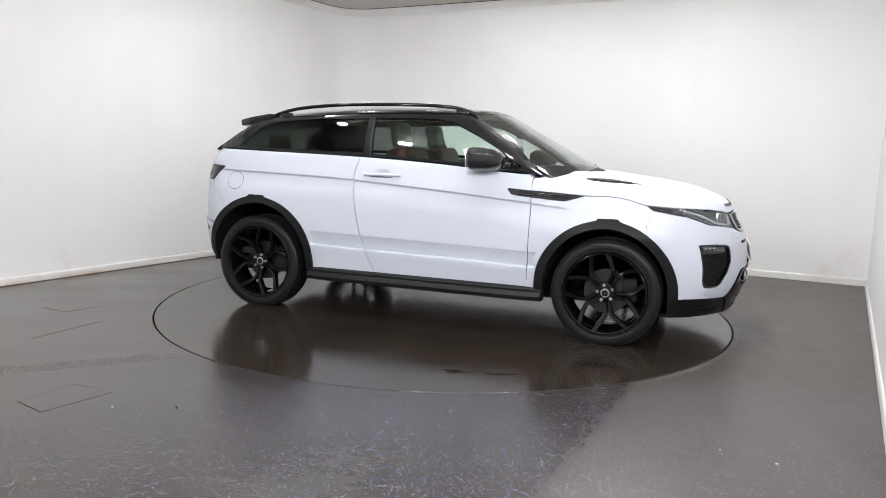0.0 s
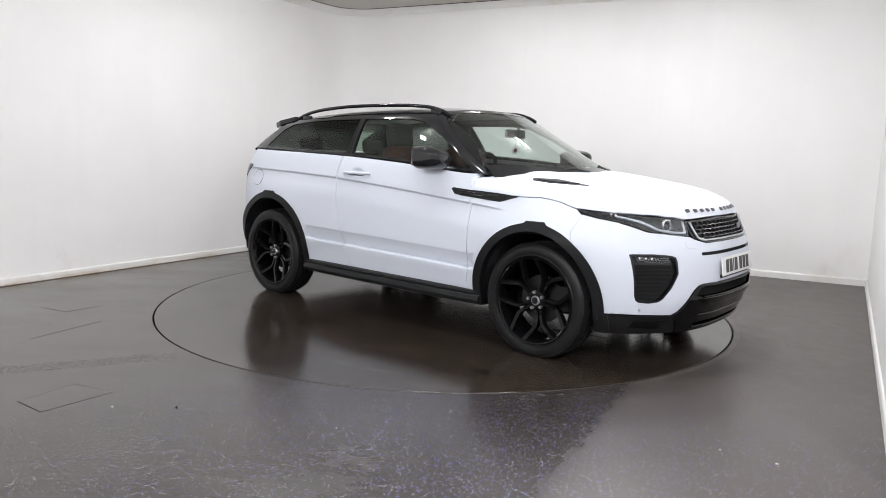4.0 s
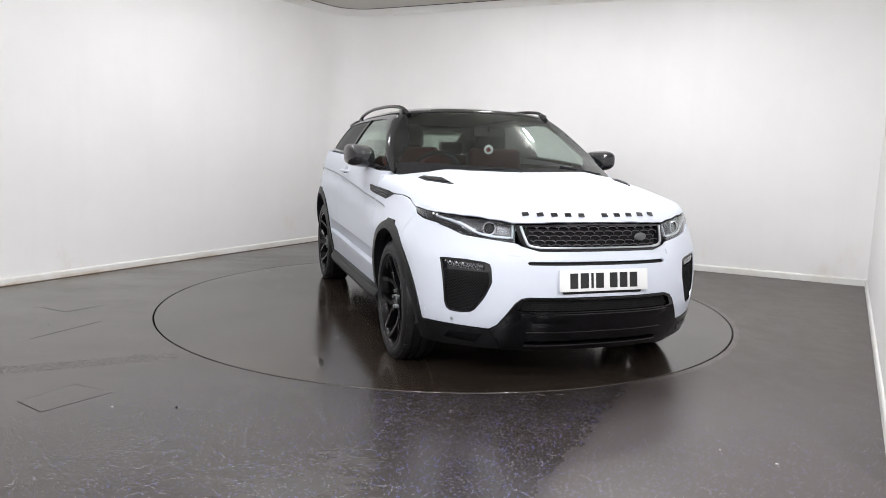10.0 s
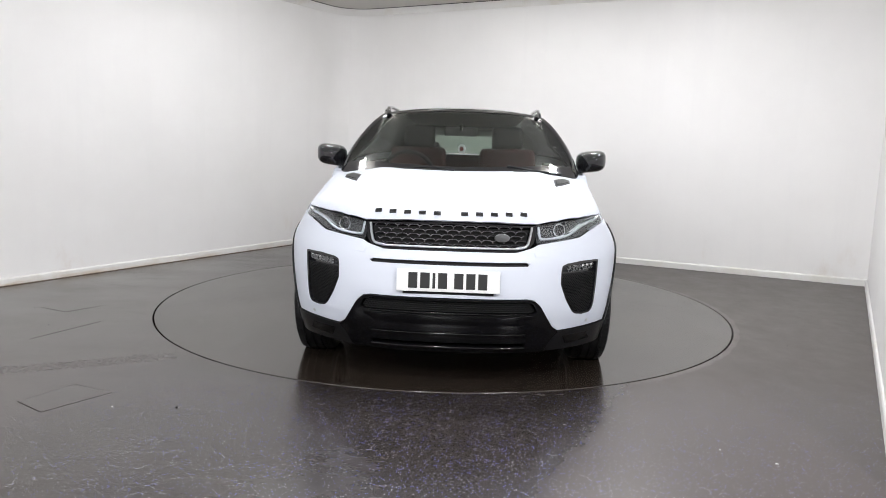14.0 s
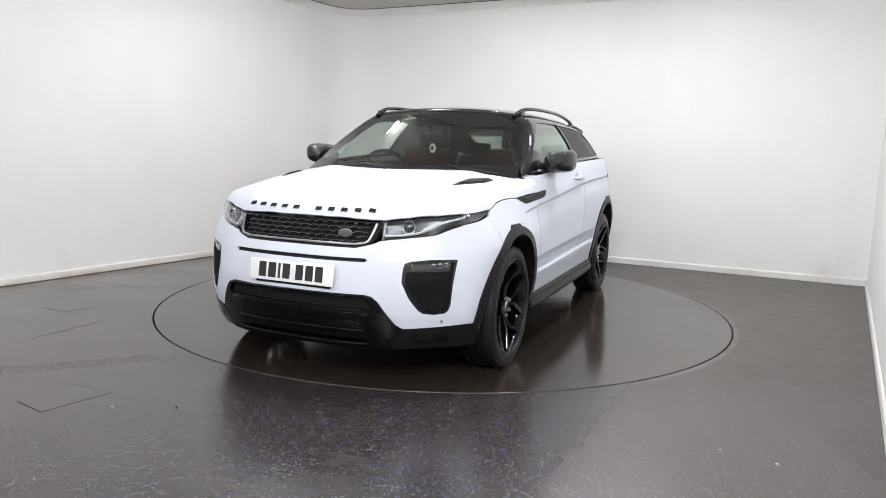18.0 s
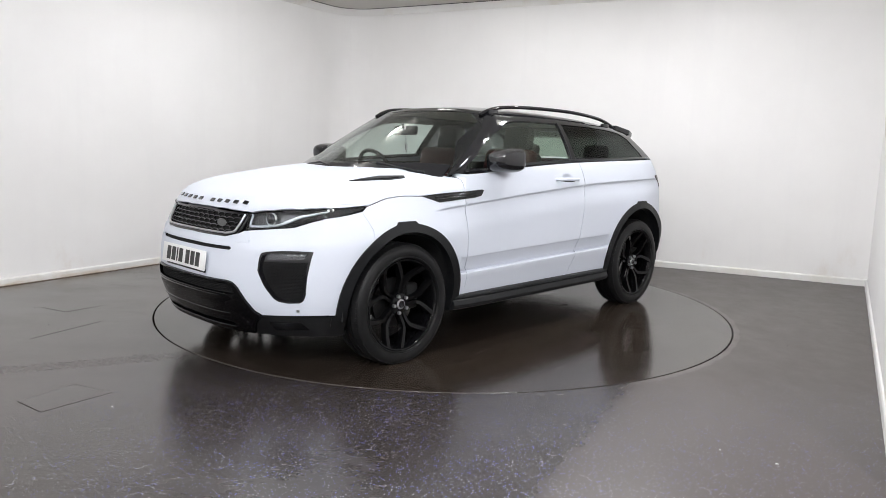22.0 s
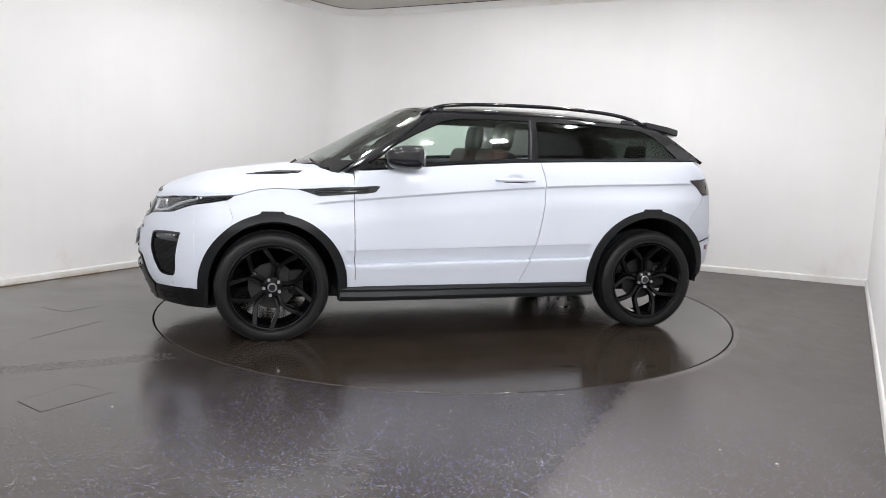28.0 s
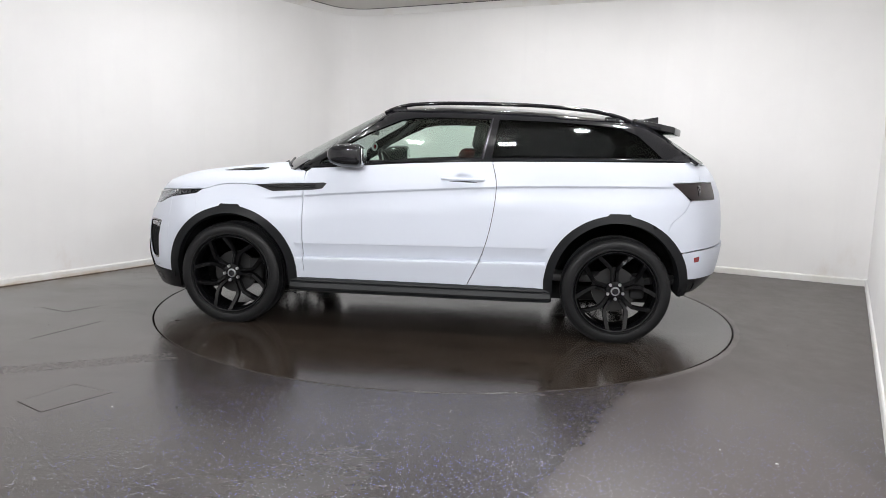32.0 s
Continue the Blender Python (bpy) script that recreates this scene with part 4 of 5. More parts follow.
    bez = [tuple(np.array((0.685, 0.582)) + (np.array(q) - (0.685, 0.582)) * 0.92) for q in FOG]
    panel("bezel_ring", BLACK, fog, sheet(lower, "x", FOG, holes=[bez], cell=0.03, lift=-0.003, depth=0.028, mirrored=s))
    panel("fog_strip", CLEAR, fog, sheet(lower, "x", [(0.778, 0.696), (0.618, 0.689), (0.618, 0.657), (0.768, 0.667)], cell=0.02, lift=-0.008, depth=0.006, mirrored=s))
    panel("fog_reflector", GUN, fog, sheet(lower, "x", [(0.763, 0.69), (0.663, 0.686), (0.668, 0.673), (0.758, 0.678)], cell=0.02, lift=-0.020, depth=0.004, mirrored=s))
    for d in (0.0, 0.026, 0.052):
        y, z = 0.700 + d, 0.684 + 0.05 * d
        part("fog_diode", lathe_bm([(0.0, 0.004), (0.006, 0.003), (0.0075, -0.002), (0.0, -0.003)], 12, None, Matrix.Translation((on_nose(y, z) - 0.013, m * y, z)) @ Matrix.Rotation(radians(-90 + m * 30), 4, "Z")), CHROME, fog)
    poly = [(m * a, b) for a, b in bez]
    honeycomb("fog_mesh", fog, m * 0.685 - 0.12, m * 0.685 + 0.12, 0.43, 0.652, 0.0115, 0.0078, 0.016, 0.0010, LINER, lambda y, z: bool(inside(poly, np.array([[y, z]]))[0]) and z < 0.648)

# lower front: textured corners, then the gloss black middle with its openings
MIDDLE = [(0.0, 0.527), (0.40, 0.527), (0.44, 0.519), (0.468, 0.493), (0.542, 0.368), (0.57, 0.345), (0.53, 0.30), (0.50, 0.235), (0.0, 0.235)]
OPEN_A = [(0.002, 0.517), (0.395, 0.517), (0.43, 0.505), (0.452, 0.462), (0.40, 0.452), (0.002, 0.452)]
OPEN_B = [(0.002, 0.415), (0.41, 0.415), (0.455, 0.395), (0.46, 0.36), (0.40, 0.312), (0.002, 0.308)]
OPEN_C = [(0.002, 0.292), (0.36, 0.292), (0.40, 0.284), (0.38, 0.268), (0.002, 0.268)]
OPEN_A, OPEN_B, OPEN_C = [whole([(0.0, o[0][1]), *o[1:-1], (0.0, o[-1][1])]) for o in (OPEN_A, OPEN_B, OPEN_C)]
valance = panel("lower_grille_frame", LOW_BLACK, car, sheet(lower, "x", whole(MIDDLE), holes=[OPEN_A, OPEN_C], cell=0.03, lift=0.012, depth=0.03), label="gloss black lower front with open slats")
panel("lower_backing", LINER, valance, sheet(lower, "x", whole([(0.0, 0.53), (0.46, 0.52), (0.5, 0.25), (0.0, 0.25)]), cell=0.05, lift=-0.04))
honeycomb("lower_mesh", valance, -0.46, 0.46, 0.455, 0.52, 0.016, 0.0105, 0.006, 0.0013, LINER, lambda y, z: 0.455 < z < 0.517 and abs(y) < 0.45 - (z - 0.455) * 0.6)
for z, r in ((0.452, 0.006), (0.338, 0.006), (0.258, 0.007)):
    w = 0.40
    part("gloss_blade", tube_bm([(on_nose(abs(y), z) + 0.014, y, z) for y in np.linspace(-w, w, 25)], r), LOW_BLACK, valance)
# the deep gloss bar that leans inwards below the mesh
bm, rows = bmesh.new(), []
for y in np.linspace(-0.455, 0.455, 33):
    nose, fade = on_nose(abs(y), 0.44), max(0.0, abs(y) - 0.38) / 0.075
    rows.append([bm.verts.new((nose + d - 0.012 * fade, y, z + 0.03 * fade * (z < 0.40))) for d, z in ((-0.02, 0.452), (0.014, 0.450), (0.022, 0.440), (0.018, 0.425), (-0.012, 0.366), (-0.022, 0.352), (-0.05, 0.350))])
for a, b in zip(rows, rows[1:]):
    for i in range(6):
        bm.faces.new((a[i], a[i + 1], b[i + 1], b[i]))
bmesh.ops.recalc_face_normals(bm, faces=bm.faces[:])
part("gloss_bar", bm, LOW_BLACK, valance, "deep gloss black bumper bar", True, 40)
skirt_face = [(0.573, 0.343), *[(y_cut(z), z) for z in (0.35, 0.28, 0.235)], (0.505, 0.235), (0.535, 0.30)]
skirt_side = [(CUT, 0.35), (1.777, 0.35), (1.755, 0.38), (1.72, 0.36), (1.725, 0.235), (CUT, 0.235)]
for s in (False, True):
    sk = panel("front_skirt", SKIRT_BLACK, car, sheet(lower, "x", skirt_face, cell=0.03, lift=0.008, depth=0.02, mirrored=s), sheet(lower, "y", skirt_side, cell=0.03, lift=0.008, depth=0.02, mirrored=s), label="textured black bumper skirt")
    panel("skirt_duct", LOW_BLACK, sk, sheet(lower, "x", [(0.60, 0.315), (0.74, 0.315), (0.76, 0.275), (0.62, 0.268)], cell=0.03, lift=0.010, depth=0.004, mirrored=s))
part("front_splitter", prism_bm([(1.72, -0.84), (1.86, -0.76), (1.99, -0.58), (2.07, -0.36), (2.10, 0), (2.07, 0.36), (1.99, 0.58), (1.86, 0.76), (1.72, 0.84), (1.5, 0.7), (1.5, -0.7)], 0.225, 0.245, 0.006), TRIM, car)

# ---- wheel arch cladding, sills, side vents, handles ----
def arch_band(cx, cz, r0, r1, a0, a1, front, lowz, tab):
    out = arc(cx, cz, r1, a0, a1, 40, 0.464 / r1)
    edge = [q for q in out if q[0] > tab[1] + 0.01] , [q for q in out if q[0] < tab[0] - 0.01]
    top = cz + 0.464
    out = [*edge[0], (tab[1] + 0.008, top - 0.004), (tab[1] - 0.006, top + 0.011), (tab[0] + 0.006, top + 0.011), (tab[0] - 0.008, top - 0.004), *edge[1]]
    return [(out[0][0], lowz[0]), *out, (out[-1][0], lowz[1]), (cx + r0 * math.cos(radians(a1)), lowz[1]), *arc(cx, cz, r0, a1, a0, 30, 0.415 / r0), (cx + r0 * math.cos(radians(a0)), lowz[0])]


front_arch = arch_band(1.318, 0.375, 0.405, 0.466, 2, 178, 1, (0.345, 0.27), (1.255, 1.395))
rear_arch = arch_band(-1.322, 0.408, 0.412, 0.470, 2, 178, -1, (0.27, 0.345), (-1.395, -1.255))
for poly in (front_arch, rear_arch):
    for clad in both("arch_cladding", TRIM, car, ((lower, "y", poly), {}), cell=0.025, lift=0.010, depth=0.06, label="dark grey textured arch cladding"):
        for v in clad.data.vertices:
            v.co.y += math.copysign(0.034 * float(step(-1.50, -1.80, v.co.x)), v.co.y)
SILL = [(0.80, 0.365), (0.905, 0.360), (0.922, 0.352), (0.926, 0.338), (0.918, 0.332), (0.930, 0.322), (0.940, 0.295), (0.932, 0.272), (0.905, 0.260), (0.80, 0.255)]
for m in (1, -1):
    bm = bmesh.new()
    rows = []
    for x in np.linspace(-0.90, 0.90, 19):
        squeeze = 0.02 * (abs(x) / 0.9) ** 8
        rows.append([bm.verts.new((x, m * (y - squeeze), z)) for y, z in SILL])
    for a, b in zip(rows, rows[1:]):
        for i in range(len(SILL)):
            j = (i + 1) % len(SILL)
            bm.faces.new((a[i], a[j], b[j], b[i]))
    bm.faces.new(rows[0])
    bm.faces.new(rows[-1][::-1])
    bmesh.ops.recalc_face_normals(bm, faces=bm.faces[:])
    part("sill", bm, TRIM, car, "dark grey textured sill step", True, 25)
VENT = [(1.165, 0.991), (0.90, 1.005), (0.66, 1.022), (0.642, 1.016), (0.672, 0.981), (0.73, 0.971), (1.03, 0.950)]
for vent in both("side_vent", TRIM, car, ((lower, "y", VENT), {}), cell=0.025, lift=0.004, depth=0.012, label="black slatted wing vent"):
    m = 1 if vent.data.vertices[0].co.y > 0 else -1
    for z0, z1 in ((0.984, 1.004), (0.971, 0.987)):
        pts = [(x, z0 + (z1 - z0) * (1.06 - x) / 0.34) for x in np.linspace(1.06, 0.72, 12)]
        part("vent_bar", tube_bm([(x, m * (on_side(lower, x, z) + 0.006), z) for x, z in pts], 0.004), BLACK, vent)
for m in (1, -1):
    pts = [(-0.15, 0.006), (-0.165, 0.022), (-0.22, 0.032), (-0.30, 0.034), (-0.38, 0.030), (-0.415, 0.020), (-0.425, 0.006)]
    part("door_handle", tube_bm([(x, m * (on_side(lower, x, 1.112) + d + 0.002), 1.075) for x, d in curve2(*pts)], 0.011, 12, None, 0.9), PAINT, car)
    # a dark bar stands in for the shade under the handle
    part("handle_shade", tube_bm([(x, m * (on_side(lower, x, 1.06) + 0.001), 1.058) for x in np.linspace(-0.20, -0.385, 9)], [0.001, 0.002, 0.003, 0.004, 0.005, 0.005, 0.004, 0.003, 0.001], 8), DARK, car)
ring = [(-1.54 + 0.078 * math.cos(a), 0.985 + 0.068 * math.sin(a)) for a in np.linspace(0, 2 * math.pi, 41)[:-1]]
ring_in = [(-1.54 + 0.075 * math.cos(a), 0.985 + 0.065 * math.sin(a)) for a in np.linspace(0, 2 * math.pi, 41)[:-1]]
flap = panel("fuel_flap", PAINT, car, sheet(lower, "y", ring_in, cell=0.03, lift=0.001, depth=0.003, mirrored=True))
panel("flap_gap", DARK, flap, sheet(lower, "y", ring, holes=[ring_in], cell=0.03, lift=0.0006, depth=0.003, mirrored=True))

# ---- glasshouse ----
WIN_F = [*BELT(0.72, -0.398, 10, 0.028), (-0.455, 1.485), (-0.1, 1.488), (0.06, 1.482), (0.17, 1.464), (0.375, 1.373), (0.585, 1.260), (0.70, 1.182)]
WIN_R = [*BELT(-0.472, -1.60, 8, 0.026), (-1.545, 1.30), (-1.44, 1.395), (-1.34, 1.438), (-1.20, 1.455), (-0.92, 1.473), (-0.509, 1.482)]
SIDE_TOP = [(0.36, 1.47), (0.2, 1.525), (0.0, 1.54), (-0.5, 1.535), (-0.9, 1.525), (-1.3, 1.50), (-1.55, 1.455)]
SIDE_SHEET = [(0.865, 1.11), (0.80, 1.122), *BELT(0.7, -1.788, 16, 0.006), (-1.757, 1.33), *SIDE_TOP[::-1], (0.62, 1.32)]
for s in (False, True):
    m = -1 if s else 1
    fr = panel("window_frame", BLACK, car, sheet(cabin, "y", SIDE_SHEET, holes=[WIN_F, WIN_R], cell=0.035, depth=0.02, mirrored=s), label="gloss black pillars and window frame")
    panel("side_window", SIDE_GLASS, car, sheet(cabin, "y", WIN_F, cell=0.06, lift=-0.006, depth=0.004, mirrored=s), label="green tinted front side window")
    panel("rear_side_window", PRIVACY, car, sheet(cabin, "y", WIN_R, cell=0.06, lift=-0.004, depth=0.004, mirrored=s), label="dark privacy glass rear side window")
    strip = [(x, float(belt_z(x)) + 0.012) for x in np.linspace(0.74, -1.74, 40)]
    part("belt_trim", tube_bm([(x, m * (on_side(cabin, x, z) + 0.002), z) for x, z in strip], 0.008, 8), BLACK, car)
    panel("pillar_trim", GUN, fr, sheet(cabin, "y", [(-0.462, 1.49), (-0.405, 1.20), (-0.417, 1.20), (-0.472, 1.49)], cell=0.03, lift=0.003, depth=0.006, mirrored=s))
    side_edge = [(x, on_side(cabin, x, z)) for x, z in SIDE_TOP]
panel("roof", BLACK, car, sheet(cabin, "z", whole([(0.335, 0.0), (0.32, 0.2), (0.28, 0.40), *side_edge, (-1.60, 0.45), (-1.63, 0.2), (-1.64, 0.0)]), cell=0.05), label="gloss black roof")
SCREEN_LOW = [(0.83, 0.785), (0.93, 0.665), (1.06, 0.44), (1.14, 0.22), (1.17, 0.0)]
screen_half = [(0.35, 0.0), (0.335, 0.2), (0.295, 0.40), (0.25, 0.545), (0.40, 0.655), (0.60, 0.735), *SCREEN_LOW]
panel("windscreen", SCREEN, car, sheet(cabin, "z", whole(screen_half), cell=0.05, depth=0.005), label="clear raked windscreen")
a_pillar = [*curve2((0.25, 0.547), (0.40, 0.657), (0.60, 0.737), (0.83, 0.787), n=5), *curve2((0.86, 0.805), (0.62, 0.80), (0.38, 0.70), (0.24, 0.60), n=5)]
both("a_pillar", BLACK, car, ((cabin, "z", a_pillar), {}), cell=0.02, lift=0.001, depth=0.03)
both("pillar_lining", CABIN, car, ((cabin, "z", [(0.27, 0.53), (0.42, 0.635), (0.62, 0.715), (0.84, 0.768), (0.90, 0.82), (0.62, 0.79), (0.38, 0.69), (0.22, 0.60)]), {}), cell=0.03, lift=-0.034, depth=0.01)
panel("screen_border", BLACK, car, sheet(cabin, "z", whole([(0.35, 0.0), (0.335, 0.2), (0.295, 0.40), (0.25, 0.52), (0.29, 0.55), (0.33, 0.40), (0.375, 0.2), (0.39, 0.0)]), cell=0.04, lift=0.0015, depth=0.005))
panel("scuttle", BLACK, car, sheet(cabin, "z", whole([(1.27, 0.0), (1.24, 0.22), (1.16, 0.44), (1.04, 0.655), (0.90, 0.785), (0.80, 0.76), (0.88, 0.63), (1.01, 0.42), (1.09, 0.2), (1.12, 0.0)]), cell=0.04, lift=0.004, depth=0.01))
BACK = [(0.0, 1.50), (0.52, 1.47), (0.65, 1.224), (0.0, 1.224)]
panel("rear_window", REAR_TINT, car, sheet(cabin, "-x", whole(BACK), cell=0.06, depth=0.005), label="dark tinted rear window")
both("rear_pillar", BLACK, car, ((cabin, "-x", [(0.52, 1.472), (0.65, 1.224), (0.72, 1.222), (0.705, 1.30), (0.645, 1.40), (0.585, 1.47)]), {}), cell=0.04, depth=0.02)
# spoiler over the rear window, and an aerial fin
sp = [(-1.42, 0.60), (-1.60, 0.63), (-1.70, 0.60), (-1.78, 0.40), (-1.81, 0.0)]
outline = [*sp, *[(x, -y) for x, y in sp[:-1][::-1]]]
bm = bmesh.new()
top, low = [], []
for x, y in outline:
    k = (x + 1.42) / -0.4
    top.append(bm.verts.new((x, y, 1.524 - 0.075 * k - 0.03 * abs(y) ** 2)))
    low.append(bm.verts.new((x, y * 0.99, 1.478 - 0.080 * k - 0.03 * abs(y) ** 2)))
bm.faces.new(top)
bm.faces.new(low[::-1])
for i in range(len(outline)):
    j = (i + 1) % len(outline)
    bm.faces.new((top[i], low[i], low[j], top[j]))
bmesh.ops.recalc_face_normals(bm, faces=bm.faces[:])
bmesh.ops.bevel(bm, geom=bm.edges[:], offset=0.012, segments=3, profile=0.5, affect="EDGES")
part("spoiler", bm, BLACK, car, "gloss black roof spoiler")
bm = bmesh.new()
rows = []
for k in range(9):
    s = k / 8
    w, h = 0.032 * math.sin(math.pi * (0.12 + 0.80 * s)), 0.005 + 0.05 * s ** 1.3
    rows.append([bm.verts.new((-1.44 - 0.25 * s, w * math.cos(a), 1.520 - 0.020 * s + h * math.sin(a))) for a in np.linspace(0, math.pi, 9)])
for a, b in zip(rows, rows[1:]):
    for i in range(8):
        bm.faces.new((a[i], a[i + 1], b[i + 1], b[i]))
bm.faces.new(rows[0])
bm.faces.new(rows[-1][::-1])
bmesh.ops.recalc_face_normals(bm, faces=bm.faces[:])
part("aerial_fin", bm, BLACK, car)
for m in (1, -1):
    line = [(0.31, -0.012), (0.24, 0.012), (0.14, 0.03), (0.0, 0.034), (-0.4, 0.044), (-0.8, 0.050), (-1.15, 0.046), (-1.34, 0.022), (-1.45, -0.010)]
    pts = [(x, m * (0.585 - 0.025 * max(0, x - 0.0) * 4 - 0.02 * max(0, -0.8 - x)), float(roof_z(x, 0.575)) + d) for x, d in curve2(*line, n=4)]
    rail = part("roof_rail", tube_bm(pts, 0.017, 10, None, 0.8), BLACK, car, "gloss black roof rail")
    for x in (0.2, -1.28):
        part("rail_foot", box_bm(0.10, 0.03, 0.04, 0.008, pose(x, m * 0.575, float(roof_z(x, 0.575)) + 0.0)), BLACK, rail)

# mirrors
for m in (1, -1):
    own = bmesh.new()
    bmesh.ops.create_uvsphere(own, u_segments=28, v_segments=18, radius=1.0)
    for v in own.verts:
        q = v.co.copy()
        e = 3.6
        n = (abs(q.x) ** e + abs(q.y) ** e + abs(q.z) ** e) ** (1 / e)
        q = q / n
        if q.x < 0:
            q.x *= 0.55
        taper = 1 - 0.20 * max(0, q.x) ** 2
        v.co = Vector((0.435 + (0.185 if q.x > 0 else 0.11) * q.x, m * (0.948 + 0.103 * q.y * taper), 1.207 + 0.078 * q.z * taper + 0.012 * q.y))
    if m < 0:
        bmesh.ops.reverse_faces(own, faces=own.faces[:])
    mir = part("door_mirror", own, BLACK, car, "gloss black door mirror")
    part("mirror_arm", tube_bm([(0.60, m * 0.80, 1.135), (0.57, m * 0.86, 1.14), (0.53, m * 0.92, 1.155)], [0.035, 0.028, 0.03], 12, None, 0.6), BLACK, mir)
    part("mirror_glass", box_bm(0.006, 0.15, 0.105, 0.002, pose(0.3765, m * 0.946, 1.207)), CHROME, mir)

# wipers
for a, b, c in (((1.17, -0.02), (1.11, -0.35), (1.06, -0.50)), ((1.11, 0.36), (1.00, 0.60), (0.96, 0.68))):
    lift = lambda q, h: (q[0], q[1], float(meet(cabin, "z", [q[0]], [abs(q[1])], 0.6, 1.8)[0]) + h)
    w = part("wiper", tube_bm([lift(a, 0.012), lift(((a[0] + b[0]) / 2 - 0.01, (a[1] + b[1]) / 2), 0.02), lift(b, 0.016)], 0.006), TRIM, car, "black wiper arm")
    part("wiper_blade", tube_bm([lift((b[0] + 0.05, b[1] + 0.28 * (1 if b[1] < 0 else -1)), 0.010), lift(b, 0.012), lift(c, 0.010)], 0.007), TRIM, w)

# ---- wheels: origin on the hub, outer face towards +y ----
TYRE = [(0.268, 0.085), (0.276, 0.098), (0.281, 0.1085), (0.286, 0.1085), (0.289, 0.1045), (0.30, 0.108), (0.325, 0.107), (0.345, 0.098), (0.357, 0.082), (0.361, 0.06), (0.362, 0.02), (0.362, -0.02), (0.361, -0.06), (0.355, -0.09), (0.33, -0.108), (0.29, -0.108), (0.268, -0.09)]
tread = [(0.362, 0.052), (0.354, 0.05), (0.354, 0.042), (0.362, 0.040), (0.362, 0.006), (0.354, 0.004), (0.354, -0.004), (0.362, -0.006), (0.362, -0.040), (0.354, -0.042), (0.354, -0.05), (0.362, -0.052)]
TYRE = TYRE[:10] + tread + TYRE[12:]
RIM = [(0.268, 0.092), (0.274, 0.098), (0.270, 0.102), (0.262, 0.100), (0.252, 0.084), (0.248, 0.03), (0.246, -0.09), (0.256, -0.09), (0.258, 0.03), (0.262, 0.080)]


def bar_bm(rows, bm=None):
    """A spoke arm: rows of (offset, radius, half width, height), swept with a sloped six-sided section."""
    own = bmesh.new()
    rings = []
    for i, (x, r, half, h) in enumerate(rows):
        a, b = rows[max(i - 1, 0)], rows[min(i + 1, len(rows) - 1)]
        d = Vector((b[0] - a[0], b[1] - a[1])).normalized()
        side = Vector((d.y, -d.x)) * half
        rings.append([own.verts.new((x + side.x * k, h + e, r + side.y * k)) for k, e in ((-1, -0.014), (-0.7, 0.004), (0.7, 0.004), (1, -0.014), (0.85, -0.035), (-0.85, -0.035))])
    for a, b in zip(rings, rings[1:]):
        for i in range(6):
            own.faces.new((a[i], a[(i + 1) % 6], b[(i + 1) % 6], b[i]))
    own.faces.new(rings[0])
    own.faces.new(rings[-1][::-1])
    bmesh.ops.recalc_face_normals(own, faces=own.faces[:])
    return join_bm(bm, own)


def spoke_bm():
    """One fifth of the wheel: two close bars run out from the hub, then fork widely to the rim."""
    bm = None
    for s in (1, -1):
        bm = bar_bm([(s * x, r, w, h) for x, r, w, h in ((0.0145, 0.034, 0.0125, 0.046), (0.0145, 0.085, 0.0125, 0.049), (0.0155, 0.125, 0.0135, 0.055), (0.024, 0.155, 0.0155, 0.062), (0.055, 0.190, 0.0165, 0.074), (0.112, 0.243, 0.0185, 0.095))], bm)
    return bm


def lugs_bm():
    """Rows of shoulder blocks round the tyre's tread."""
    verts, faces = [], []
    for k in range(76):
        for side, y0, y1, shift in ((1, 0.058, 0.094, 0.0), (-1, -0.058, -0.094, 0.5)):
            a0, a1 = (k + shift) * 2 * math.pi / 76, (k + shift + 0.72) * 2 * math.pi / 76
            n = len(verts)
            for y, r in ((y0, 0.3622), (y1, 0.3515)):
                for a in (a0, a1):
                    for d in (0.0022, -0.006):
                        verts.append(((r + d) * math.sin(a), y, (r + d) * math.cos(a)))
            faces += [(n, n + 2, n + 6, n + 4), (n, n + 1, n + 3, n + 2), (n + 4, n + 6, n + 7, n + 5), (n, n + 4, n + 5, n + 1), (n + 2, n + 3, n + 7, n + 6)]
    return verts, faces


def settled(q):
    """The tyre's foot pressed flat by the car's weight, with a slight bulge beside it."""
    floor_z = -(WHEEL_Z + CAR_Z) + 0.001
    press = max(0.0, floor_z - q.z)
    near = max(0.0, 1 - abs(q.z - floor_z) / 0.09)
    return Vector((q.x, q.y * (1 + 0.05 * near ** 2 * max(0.0, 1 - abs(q.x) / 0.14)), q.z + press))


